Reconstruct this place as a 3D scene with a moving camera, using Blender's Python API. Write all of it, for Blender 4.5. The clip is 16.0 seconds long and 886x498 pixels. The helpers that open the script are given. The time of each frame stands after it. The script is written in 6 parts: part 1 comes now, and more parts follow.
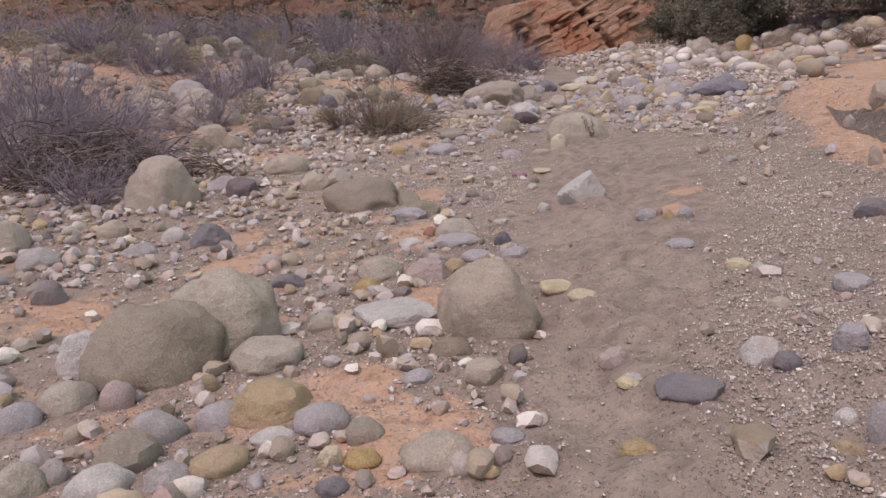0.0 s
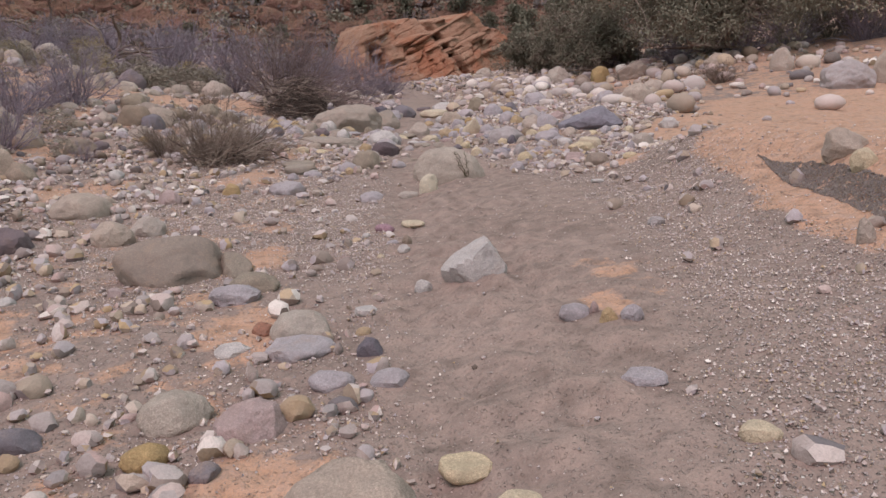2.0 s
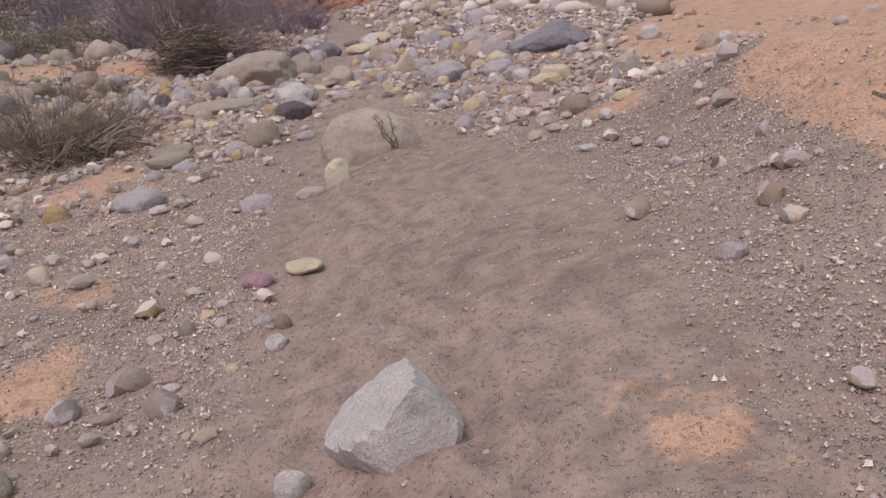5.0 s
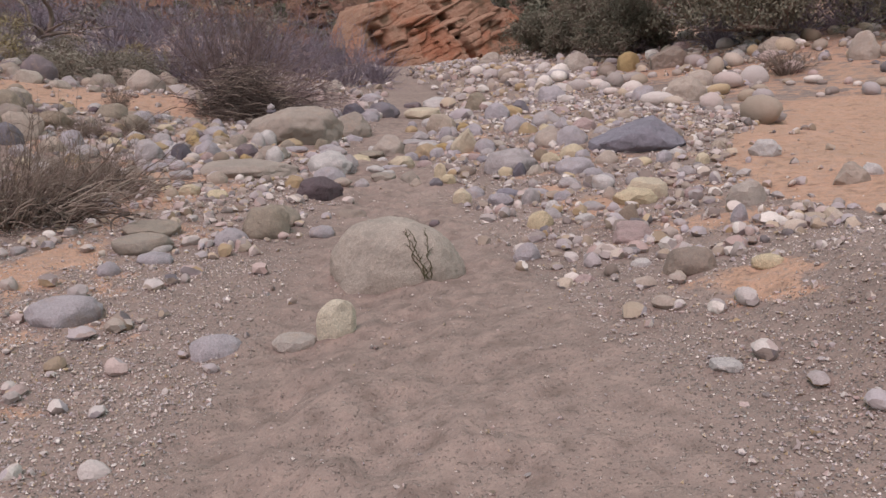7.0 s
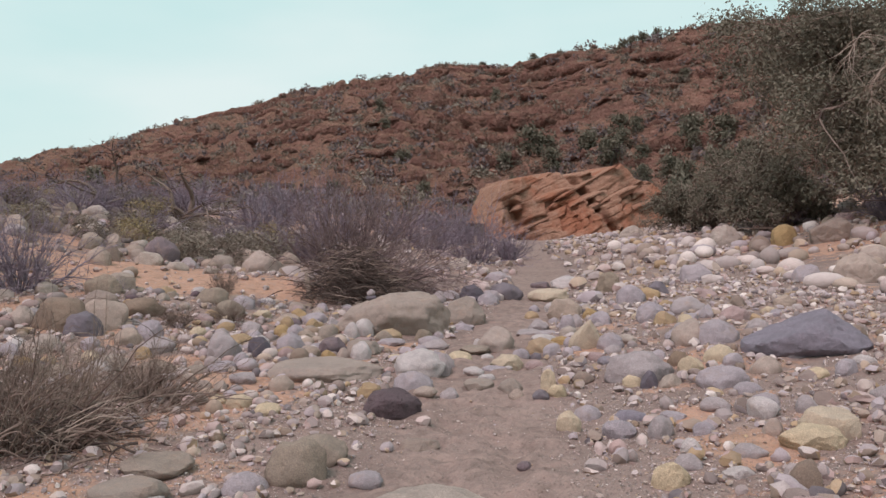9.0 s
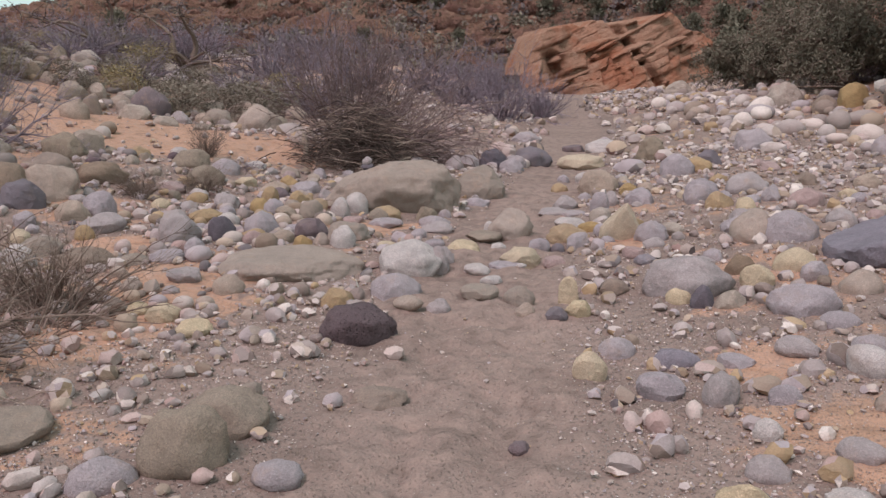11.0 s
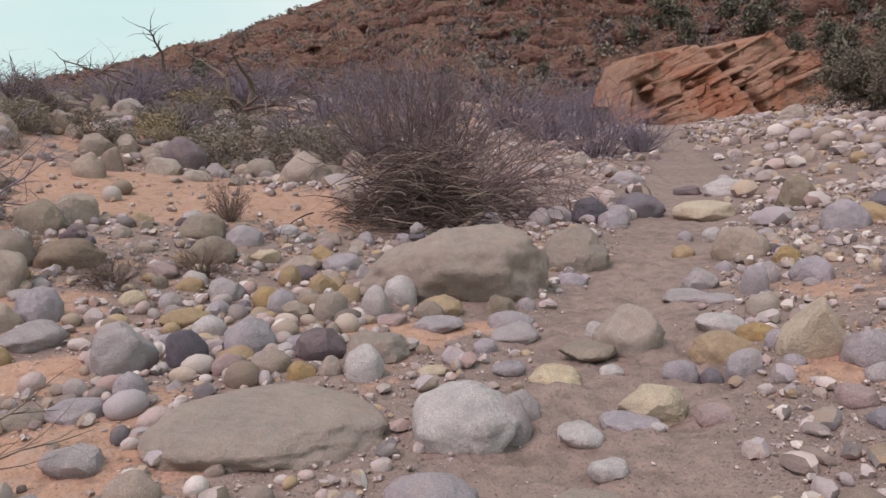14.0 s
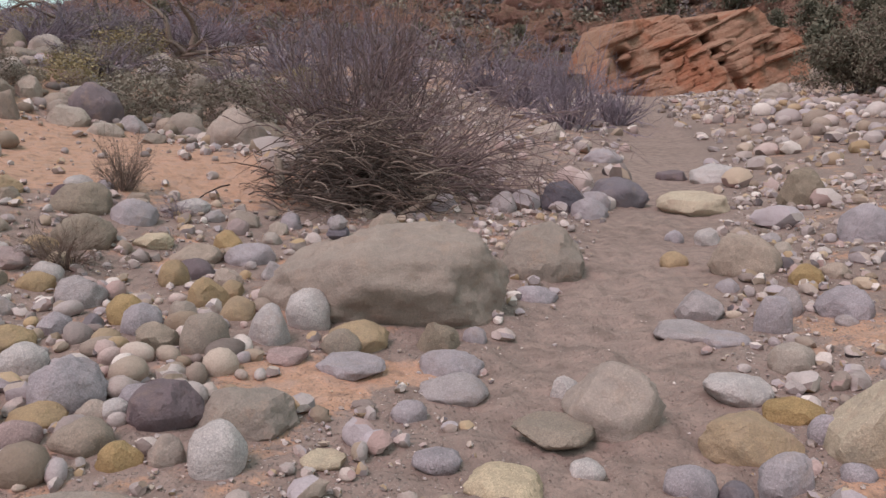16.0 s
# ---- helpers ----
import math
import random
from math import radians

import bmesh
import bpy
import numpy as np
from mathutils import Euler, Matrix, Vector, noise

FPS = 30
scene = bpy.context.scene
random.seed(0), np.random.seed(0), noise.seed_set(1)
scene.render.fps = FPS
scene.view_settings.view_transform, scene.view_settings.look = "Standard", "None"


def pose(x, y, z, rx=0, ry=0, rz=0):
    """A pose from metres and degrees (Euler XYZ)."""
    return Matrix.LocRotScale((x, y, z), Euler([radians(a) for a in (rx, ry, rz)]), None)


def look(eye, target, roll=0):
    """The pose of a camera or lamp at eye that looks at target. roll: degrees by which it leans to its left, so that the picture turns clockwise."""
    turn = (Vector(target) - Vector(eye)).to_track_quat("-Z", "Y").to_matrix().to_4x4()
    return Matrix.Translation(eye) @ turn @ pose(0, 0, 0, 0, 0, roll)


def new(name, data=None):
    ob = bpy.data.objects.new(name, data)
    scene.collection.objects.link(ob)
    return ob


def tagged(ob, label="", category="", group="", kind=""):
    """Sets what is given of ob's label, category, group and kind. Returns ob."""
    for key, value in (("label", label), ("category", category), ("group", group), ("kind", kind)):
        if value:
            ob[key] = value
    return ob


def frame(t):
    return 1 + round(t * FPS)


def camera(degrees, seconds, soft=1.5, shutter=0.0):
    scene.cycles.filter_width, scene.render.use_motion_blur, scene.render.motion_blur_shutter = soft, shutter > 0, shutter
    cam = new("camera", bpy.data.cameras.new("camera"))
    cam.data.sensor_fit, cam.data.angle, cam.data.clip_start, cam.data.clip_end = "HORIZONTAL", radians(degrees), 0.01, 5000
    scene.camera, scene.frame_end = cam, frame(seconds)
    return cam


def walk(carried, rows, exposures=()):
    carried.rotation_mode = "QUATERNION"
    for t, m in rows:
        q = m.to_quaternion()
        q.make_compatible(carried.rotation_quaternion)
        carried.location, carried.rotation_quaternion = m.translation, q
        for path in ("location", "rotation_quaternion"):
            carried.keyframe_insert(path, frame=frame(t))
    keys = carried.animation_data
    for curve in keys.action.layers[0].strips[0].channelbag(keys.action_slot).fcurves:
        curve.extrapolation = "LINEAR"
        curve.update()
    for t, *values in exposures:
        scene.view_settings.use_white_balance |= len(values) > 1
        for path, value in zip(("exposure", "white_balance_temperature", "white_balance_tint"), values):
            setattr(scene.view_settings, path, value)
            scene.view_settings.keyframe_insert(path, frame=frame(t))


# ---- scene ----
from mathutils.bvhtree import BVHTree

cam = camera(57.4, 16.0, soft=1.5)
# seconds, place of the eye, turn of the camera in degrees
ROWS = [
    (0, -0.036, 0.060, 1.446, 76.81, 2.90, 0.03),
    (0.5, -0.084, 0.610, 1.426, 75.39, -2.29, -1.88),
    (1, -0.033, 1.132, 1.426, 73.93, 2.20, -5.02),
    (1.5, -0.022, 1.618, 1.457, 75.50, 0.54, -4.37),
    (2, 0.031, 2.144, 1.457, 77.96, 0.56, -10.18),
    (2.5, 0.164, 2.633, 1.477, 79.73, 2.49, -11.73),
    (3, 0.243, 3.137, 1.459, 76.77, 3.92, -15.96),
    (3.5, 0.416, 3.573, 1.490, 77.16, 6.77, -16.65),
    (6, 1.096, 6.085, 1.497, 70.15, 4.47, -11.19),
    (6.5, 1.200, 6.616, 1.545, 73.00, 0.09, -11.38),
    (7, 1.387, 7.078, 1.619, 76.72, 0.28, -9.37),
    (7.5, 1.521, 7.537, 1.683, 83.26, -4.07, -7.26),
    (8, 1.733, 7.857, 1.726, 87.55, 0.64, -6.75),
    (8.5, 1.835, 8.318, 1.726, 88.38, -5.04, -1.75),
    (9, 2.030, 8.814, 1.727, 88.83, 1.00, 0.77),
    (9.5, 2.142, 9.268, 1.753, 86.13, 3.13, -0.20),
    (10, 2.261, 9.735, 1.778, 83.03, 1.39, 0.38),
    (12.5, 2.351, 12.143, 1.800, 75.59, 0.40, 8.70),
    (13, 2.247, 12.616, 1.790, 80.46, -0.25, 10.47),
    (13.5, 2.202, 13.199, 1.792, 82.18, 0.68, 9.82),
    (14, 2.233, 13.668, 1.774, 81.16, 2.53, 9.36),
    (14.5, 2.167, 14.106, 1.808, 77.94, 4.20, 5.76),
    (15, 2.272, 14.514, 1.809, 79.02, 7.39, 8.92),
    (15.5, 2.204, 14.978, 1.812, 76.45, -0.67, 9.54),
    (16, 2.199, 15.410, 1.804, 78.31, -0.62, 7.49),
]
walk(cam, [(t, pose(x, y, z, rx, ry, rz)) for t, x, y, z, rx, ry, rz in ROWS])


# ---- world and light: a bright, thinly clouded sky ----
world = bpy.data.worlds.new("sky")
scene.world = world
world.use_nodes = True
wn, wl = world.node_tree.nodes, world.node_tree.links
wn.clear()
w_sky = wn.new("ShaderNodeTexSky")
w_sky.sky_type, w_sky.sun_disc = "NISHITA", False
w_sky.sun_elevation, w_sky.sun_rotation = radians(58), radians(215)
w_sky.dust_density, w_sky.air_density = 3.0, 1.0
w_gain = wn.new("ShaderNodeMix")
w_gain.data_type, w_gain.blend_type = "RGBA", "MULTIPLY"
w_gain.inputs[0].default_value = 1.0
w_gain.inputs[7].default_value = (0.1, 0.1, 0.1, 1)
w_coord = wn.new("ShaderNodeTexCoord")
w_map = wn.new("ShaderNodeMapping")
w_map.inputs["Scale"].default_value = (1.2, 1.2, 4.0)
w_noise = wn.new("ShaderNodeTexNoise")
w_noise.inputs["Scale"].default_value, w_noise.inputs["Detail"].default_value = 1.6, 4
w_ramp = wn.new("ShaderNodeValToRGB")
w_ramp.color_ramp.elements[0].position, w_ramp.color_ramp.elements[0].color = 0.3, (0.64, 0.915, 0.905, 1)
w_ramp.color_ramp.elements[1].position, w_ramp.color_ramp.elements[1].color = 0.7, (0.87, 1.0, 0.985, 1)
w_mix = wn.new("ShaderNodeMix")
w_mix.data_type = "RGBA"
w_mix.inputs[0].default_value = 0.88
w_back = wn.new("ShaderNodeBackground")
w_back.inputs["Strength"].default_value = 0.92
w_out = wn.new("ShaderNodeOutputWorld")
wl.new(w_sky.outputs[0], w_gain.inputs[6])
wl.new(w_coord.outputs["Generated"], w_map.inputs[0])
wl.new(w_map.outputs[0], w_noise.inputs["Vector"])
wl.new(w_noise.outputs[0], w_ramp.inputs[0])
wl.new(w_gain.outputs[2], w_mix.inputs[6])
wl.new(w_ramp.outputs[0], w_mix.inputs[7])
wl.new(w_mix.outputs[2], w_back.inputs[0])
wl.new(w_back.outputs[0], w_out.inputs[0])

sun_data = bpy.data.lights.new("sun", "SUN")
sun_data.energy, sun_data.angle, sun_data.color = 2.05, radians(22), (1.0, 0.772, 0.805)
sun = new("sun", sun_data)
sun.matrix_world = look((0, 0, 60), (22, 31, 0))
scene.view_settings.exposure = 0.04

# ---- materials ----
def lin(c, k=1.0):
    return (c[0] * k, c[1] * k * 0.97, c[2] * k * 0.98, 1.0)


class Nodes:
    """A short way to write a node material."""

    def __init__(self, name, rough=0.85, spec=0.25):
        self.m = bpy.data.materials.new(name)
        self.m.use_nodes = True
        self.n, self.l = self.m.node_tree.nodes, self.m.node_tree.links
        self.p = self.n["Principled BSDF"]
        self.p.inputs["Roughness"].default_value = rough
        self.p.inputs["Specular IOR Level"].default_value = spec
        self.c = self.n.new("ShaderNodeTexCoord")

    def put(self, socket, value):
        if hasattr(value, "is_output"):
            self.l.new(value, socket)
        else:
            socket.default_value = value

    def noise(self, scale, detail=4, rough=0.6, vec=None, dist=0.0):
        k = self.n.new("ShaderNodeTexNoise")
        k.inputs["Scale"].default_value, k.inputs["Detail"].default_value = scale, detail
        k.inputs["Roughness"].default_value, k.inputs["Distortion"].default_value = rough, dist
        self.l.new(vec or self.c.outputs["Object"], k.inputs["Vector"])
        return k.outputs[0]

    def cells(self, scale, vec=None, out="Distance"):
        k = self.n.new("ShaderNodeTexVoronoi")
        k.inputs["Scale"].default_value = scale
        self.l.new(vec or self.c.outputs["Object"], k.inputs["Vector"])
        return k.outputs[out]

    def ramp(self, fac, *stops):
        k = self.n.new("ShaderNodeValToRGB")
        e = k.color_ramp.elements
        while len(e) < len(stops):
            e.new(0.5)
        for i, (at, col) in enumerate(stops):
            e[i].position = at
            e[i].color = col if len(col) == 4 else (*col, 1.0)
        self.l.new(fac, k.inputs[0])
        return k.outputs[0]

    def span(self, fac, a, b, lo=0.0, hi=1.0):
        k = self.n.new("ShaderNodeMapRange")
        for i, v in enumerate((a, b, lo, hi)):
            k.inputs[i + 1].default_value = v
        self.l.new(fac, k.inputs[0])
        return k.outputs[0]

    def mix(self, fac, a, b, how="MIX"):
        k = self.n.new("ShaderNodeMix")
        k.data_type, k.blend_type = "RGBA", how
        self.put(k.inputs[0], fac)
        self.put(k.inputs[6], a)
        self.put(k.inputs[7], b)
        return k.outputs[2]

    def calc(self, how, a, b=0.0):
        k = self.n.new("ShaderNodeMath")
        k.operation = how
        self.put(k.inputs[0], a)
        self.put(k.inputs[1], b)
        return k.outputs[0]

    def stretch(self, x, y, z, vec=None):
        k = self.n.new("ShaderNodeMapping")
        k.inputs["Scale"].default_value = (x, y, z)
        self.l.new(vec or self.c.outputs["Object"], k.inputs[0])
        return k.outputs[0]

    def bump(self, height, strength=0.4, distance=0.01, under=None):
        k = self.n.new("ShaderNodeBump")
        k.inputs["Strength"].default_value, k.inputs["Distance"].default_value = strength, distance
        self.l.new(height, k.inputs["Height"])
        if under:
            self.l.new(under, k.inputs["Normal"])
        return k.outputs[0]

    def attribute(self, name, kind="GEOMETRY"):
        k = self.n.new("ShaderNodeAttribute")
        k.attribute_name, k.attribute_type = name, kind
        return k.outputs["Fac"]

    def random(self, island=False):
        if island:
            return self.n.new("ShaderNodeNewGeometry").outputs["Random Per Island"]
        return self.n.new("ShaderNodeObjectInfo").outputs["Random"]

    def done(self, colour, normal=None, rough=None):
        self.put(self.p.inputs["Base Color"], colour)
        if normal:
            self.l.new(normal, self.p.inputs["Normal"])
        if rough:
            self.l.new(rough, self.p.inputs["Roughness"])
        return self.m


TINTS = {
    "tan": (0.430, 0.338, 0.280), "greytan": (0.430, 0.358, 0.308), "grey": (0.395, 0.342, 0.345),
    "lilac": (0.400, 0.350, 0.375), "white": (0.540, 0.485, 0.475), "cream": (0.600, 0.480, 0.335),
    "yellow": (0.420, 0.285, 0.140), "brown": (0.26, 0.190, 0.142), "olive": (0.300, 0.240, 0.188), "dun": (0.355, 0.278, 0.222),
    "slate": (0.160, 0.138, 0.165), "slateblue": (0.245, 0.220, 0.262), "lava": (0.105, 0.072, 0.082), "purple": (0.150, 0.105, 0.120),
    "pink": (0.420, 0.300, 0.290), "rust": (0.330, 0.130, 0.070), "rose": (0.370, 0.215, 0.260), "ivory": (0.70, 0.61, 0.47),
}


def rock_material(name, base, pits=False):
    s = Nodes("rock " + name, 0.88, 0.2)
    r = s.random()
    # grain at real size, whatever the stone's scale
    real = s.n.new("ShaderNodeNewGeometry").outputs["Position"]
    big = s.noise(3.5, 5, 0.65, real)
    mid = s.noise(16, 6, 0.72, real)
    fine = s.noise(120, 3, 0.75, real)
    grain = s.cells(170, real)
    flecks = s.cells(60, real)
    col = s.mix(s.span(big, 0.3, 0.7), lin(base, 0.70), lin(base, 1.20))
    col = s.mix(s.span(mid, 0.45, 0.72, 0, 0.7), col, lin((base[0] * 1.35, base[1] * 1.31, base[2] * 1.28)))
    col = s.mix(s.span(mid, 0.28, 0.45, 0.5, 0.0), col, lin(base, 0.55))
    # dusty orange silt dried on the stone
    silt = s.calc("MULTIPLY", s.span(s.noise(6, 4, 0.7, real), 0.52, 0.70), s.span(r, 0.2, 0.9, 0.0, 0.55))
    col = s.mix(silt, col, (0.43, 0.26, 0.17, 1))
    col = s.mix(s.span(fine, 0.40, 0.60, 0.0, 0.62), col, lin(base, 0.56))
    col = s.mix(s.span(grain, 0.0, 0.3, 0.4, 0.0), col, lin(base, 0.42))
    col = s.mix(s.span(flecks, 0.05, 0.22, 0.7, 0.0), col, lin((base[0] * 1.5, base[1] * 1.45, base[2] * 1.42)))
    col = s.mix(s.span(r, 0, 1, 0.0, 0.3), col, lin((0.40, 0.35, 0.355)))
    nrm = s.bump(big, 0.5, 0.06)
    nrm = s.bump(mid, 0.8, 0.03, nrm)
    nrm = s.bump(fine, 0.6, 0.005, nrm)
    if pits:
        pit = s.span(s.cells(52, real), 0.0, 0.3)
        col = s.mix(pit, lin(base, 0.42), col)
        nrm = s.bump(pit, 1.0, 0.02, nrm)
    return s.done(col, nrm)


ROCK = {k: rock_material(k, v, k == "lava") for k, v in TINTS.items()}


def mixed_stone_material(name, spread=1.0, scale=1.0, contrast=1.0):
    """Stones of many colours in one mesh, a colour for each stone."""
    s = Nodes(name, 0.9, 0.2)
    r = s.random(True)
    stops = [(0.0, lin((0.34, 0.29, 0.27))), (0.14, lin((0.42, 0.37, 0.395))), (0.28, lin((0.38, 0.30, 0.23))), (0.40, lin((0.25, 0.20, 0.19))),
             (0.50, lin((0.50, 0.44, 0.425))), (0.62, lin((0.46, 0.33, 0.19))), (0.70, lin((0.13, 0.115, 0.135))), (0.76, lin((0.54, 0.48, 0.455))),
             (0.87, lin((0.42, 0.29, 0.27))), (0.96, lin((0.64, 0.58, 0.54)))]
    stops = [(at, tuple(v * (sum(c[:3]) / 3 / 0.34) ** (contrast - 1) for v in c[:3])) for at, c in stops]
    col = s.ramp(r, *[(at, lin(c, spread)) for at, c in stops])
    mid = s.noise(14 * scale, 5, 0.7)
    fine = s.noise(110 * scale, 3, 0.7)
    col = s.mix(s.span(mid, 0.35, 0.7, 0.0, 0.5), col, s.mix(0.5, col, lin((0.40, 0.33, 0.29))))
    col = s.mix(s.span(fine, 0.4, 0.65, 0.0, 0.45), col, s.mix(0.45, col, lin((0.10, 0.085, 0.08))))
    nrm = s.bump(mid, 0.7, 0.025)
    nrm = s.bump(fine, 0.4, 0.004, nrm)
    return s.done(col, nrm)


M_COBBLE = mixed_stone_material("mixed cobbles", 1.06, 1.0, 1.25)
M_CUT = mixed_stone_material("dark bank gravel", 0.46, 2.0)
M_GRAVEL = mixed_stone_material("mixed gravel", 1.12, 2.0, 1.6)
M_BANK = mixed_stone_material("dusty bank stones", 0.74)


def ground_material():
    """Grey-brown wash sand, orange silt where the sheet says so, coarse grit on the bars."""
    s = Nodes("wash sand", 0.95, 0.15)
    orange, grit = s.attribute("orange"), s.attribute("grit")
    big = s.noise(0.9, 5, 0.6)
    mid = s.noise(6, 6, 0.7)
    fine = s.noise(70, 4, 0.75)
    speck = s.cells(42)
    speck_col = s.cells(42, out="Color")
    crumb = s.cells(110)
    crumb_col = s.cells(110, out="Color")
    dimples = s.noise(5.5, 3, 0.5)
    grey = s.mix(s.span(big, 0.3, 0.7), lin((0.225, 0.165, 0.145)), lin((0.335, 0.250, 0.222)))
    grey = s.mix(s.span(mid, 0.35, 0.7, 0, 0.5), grey, lin((0.375, 0.272, 0.235)))
    sand = s.mix(s.span(mid, 0.3, 0.7), lin((0.50, 0.282, 0.185)), lin((0.61, 0.375, 0.275)))
    sand = s.mix(s.span(big, 0.45, 0.75, 0, 0.5), sand, lin((0.40, 0.27, 0.19)))
    edge = s.calc("ADD", orange, s.span(s.noise(3.2, 5, 0.65), 0.3, 0.7, -0.4, 0.4))
    col = s.mix(s.span(edge, 0.42, 0.62), grey, sand)
    stone = s.ramp(s.calc("FRACT", s.calc("MULTIPLY", speck_col, 7.31)), (0.0, lin((0.15, 0.125, 0.12))), (0.3, lin((0.30, 0.25, 0.235))), (0.6, lin((0.40, 0.34, 0.32))), (0.85, lin((0.34, 0.25, 0.18))), (0.93, lin((0.46, 0.40, 0.375))), (1.0, lin((0.78, 0.72, 0.68))))
    where = s.calc("MULTIPLY", s.span(speck, 0.22, 0.34, 1.0, 0.0), s.span(s.calc("ADD", grit, s.span(s.noise(1.7, 4), 0.3, 0.7, -0.35, 0.35)), 0.25, 0.75, 0.3, 1.0))
    col = s.mix(where, col, stone)
    tiny = s.ramp(s.calc("FRACT", s.calc("MULTIPLY", crumb_col, 5.13)), (0.0, lin((0.18, 0.145, 0.135))), (0.5, lin((0.30, 0.245, 0.225))), (0.9, lin((0.36, 0.30, 0.28))), (1.0, lin((0.60, 0.55, 0.52))))
    also = s.calc("MULTIPLY", s.span(crumb, 0.25, 0.4, 0.95, 0.0), s.span(grit, 0.0, 0.8, 0.45, 1.0))
    col = s.mix(also, col, tiny)
    # mottled sand, with dimple shading painted in: scuffed crests pale, hollows between dark
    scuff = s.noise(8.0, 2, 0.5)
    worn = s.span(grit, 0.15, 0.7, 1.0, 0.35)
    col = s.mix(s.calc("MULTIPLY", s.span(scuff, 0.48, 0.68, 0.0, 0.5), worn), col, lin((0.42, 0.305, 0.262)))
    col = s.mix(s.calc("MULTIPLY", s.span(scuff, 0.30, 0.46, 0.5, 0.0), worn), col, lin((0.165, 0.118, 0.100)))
    col = s.mix(s.span(fine, 0.35, 0.68, 0.0, 0.5), col, s.mix(0.42, col, lin((0.07, 0.05, 0.042))))
    nrm = s.bump(dimples, 0.8, 0.06)
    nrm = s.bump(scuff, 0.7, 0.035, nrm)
    nrm = s.bump(mid, 0.6, 0.04, nrm)
    nrm = s.bump(where, 0.9, 0.02, nrm)
    nrm = s.bump(also, 0.6, 0.006, nrm)
    nrm = s.bump(fine, 0.5, 0.008, nrm)
    return s.done(col, nrm)


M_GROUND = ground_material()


def red_rock_material(name, a, b, c):
    """Broken desert sandstone; dust, rubble and dry scrub lie on the flatter parts."""
    s = Nodes(name, 0.93, 0.15)
    bands = s.noise(1.0, 6, 0.75, s.stretch(0.07, 0.07, 1.3), 0.6)
    big = s.noise(0.05, 5, 0.6)
    mid = s.noise(0.55, 7, 0.78)
    fine = s.noise(2.6, 6, 0.8)
    rubble = s.cells(1.1)
    col = s.ramp(bands, (0.3, lin(a)), (0.45, lin(b)), (0.58, lin(a)), (0.72, lin(c)))
    col = s.mix(s.span(big, 0.4, 0.62, 0, 0.7), col, lin(b, 0.85))
    col = s.mix(s.span(mid, 0.42, 0.66, 0, 0.75), col, lin((0.20, 0.120, 0.092)))
    col = s.mix(s.span(rubble, 0.0, 0.35, 0.6, 0.0), col, lin(c))
    up = s.n.new("ShaderNodeSeparateXYZ")
    s.l.new(s.n.new("ShaderNodeNewGeometry").outputs["Normal"], up.inputs[0])
    flat = s.span(up.outputs[2], 0.55, 0.9)
    soil = s.mix(s.span(fine, 0.42, 0.6), lin((0.36, 0.200, 0.135)), lin((0.20, 0.150, 0.11)))
    col = s.mix(s.calc("MULTIPLY", flat, s.span(mid, 0.35, 0.6, 0.25, 0.9)), col, soil)
    col = s.mix(s.span(fine, 0.5, 0.72, 0, 0.45), col, lin((0.15, 0.11, 0.085)))
    nrm = s.bump(bands, 0.9, 1.2)
    nrm = s.bump(mid, 0.8, 0.8, nrm)
    nrm = s.bump(fine, 0.9, 0.35, nrm)
    nrm = s.bump(rubble, 0.6, 0.4, nrm)
    return s.done(col, nrm)


M_HILL = red_rock_material("red ledge hillside", (0.340, 0.178, 0.140), (0.265, 0.140, 0.116), (0.47, 0.305, 0.24))


def slab_material():
    s = Nodes("orange slab sandstone", 0.92, 0.15)
    real = s.n.new("ShaderNodeNewGeometry").outputs["Position"]
    lean = s.n.new("ShaderNodeMapping")
    lean.inputs["Rotation"].default_value = (0, radians(23), 0)
    s.l.new(real, lean.inputs[0])
    bands = s.noise(1.0, 6, 0.7, s.stretch(0.22, 0.22, 3.4, lean.outputs[0]), 0.3)
    big = s.noise(0.32, 4, 0.6, real)
    mid = s.noise(1.3, 6, 0.7, real)
    fine = s.noise(7, 5, 0.75, real)
    col = s.ramp(bands, (0.28, lin((0.215, 0.106, 0.074))), (0.42, lin((0.325, 0.182, 0.126))), (0.55, lin((0.38, 0.230, 0.165))), (0.72, lin((0.255, 0.130, 0.090))))
    col = s.mix(s.span(big, 0.48, 0.64, 0, 0.75), col, lin((0.345, 0.130, 0.072)))
    col = s.mix(s.span(mid, 0.55, 0.75, 0, 0.6), col, lin((0.46, 0.33, 0.26)))
    col = s.mix(s.span(mid, 0.28, 0.42, 0.6, 0.0), col, lin((0.15, 0.085, 0.065)))
    col = s.mix(s.span(fine, 0.42, 0.7, 0, 0.5), col, lin((0.16, 0.085, 0.06)))
    nrm = s.bump(bands, 0.9, 0.25)
    nrm = s.bump(mid, 0.6, 0.2, nrm)
    nrm = s.bump(fine, 0.5, 0.04, nrm)
    return s.done(col, nrm)


M_SLAB = slab_material()


def twig_material(name, a, b):
    s = Nodes(name, 0.9, 0.15)
    r = s.random(True)
    col = s.mix(r, lin(a), lin(b))
    col = s.mix(s.span(s.noise(30, 4), 0.4, 0.7, 0, 0.6), col, lin(a, 0.5))
    return s.done(col)


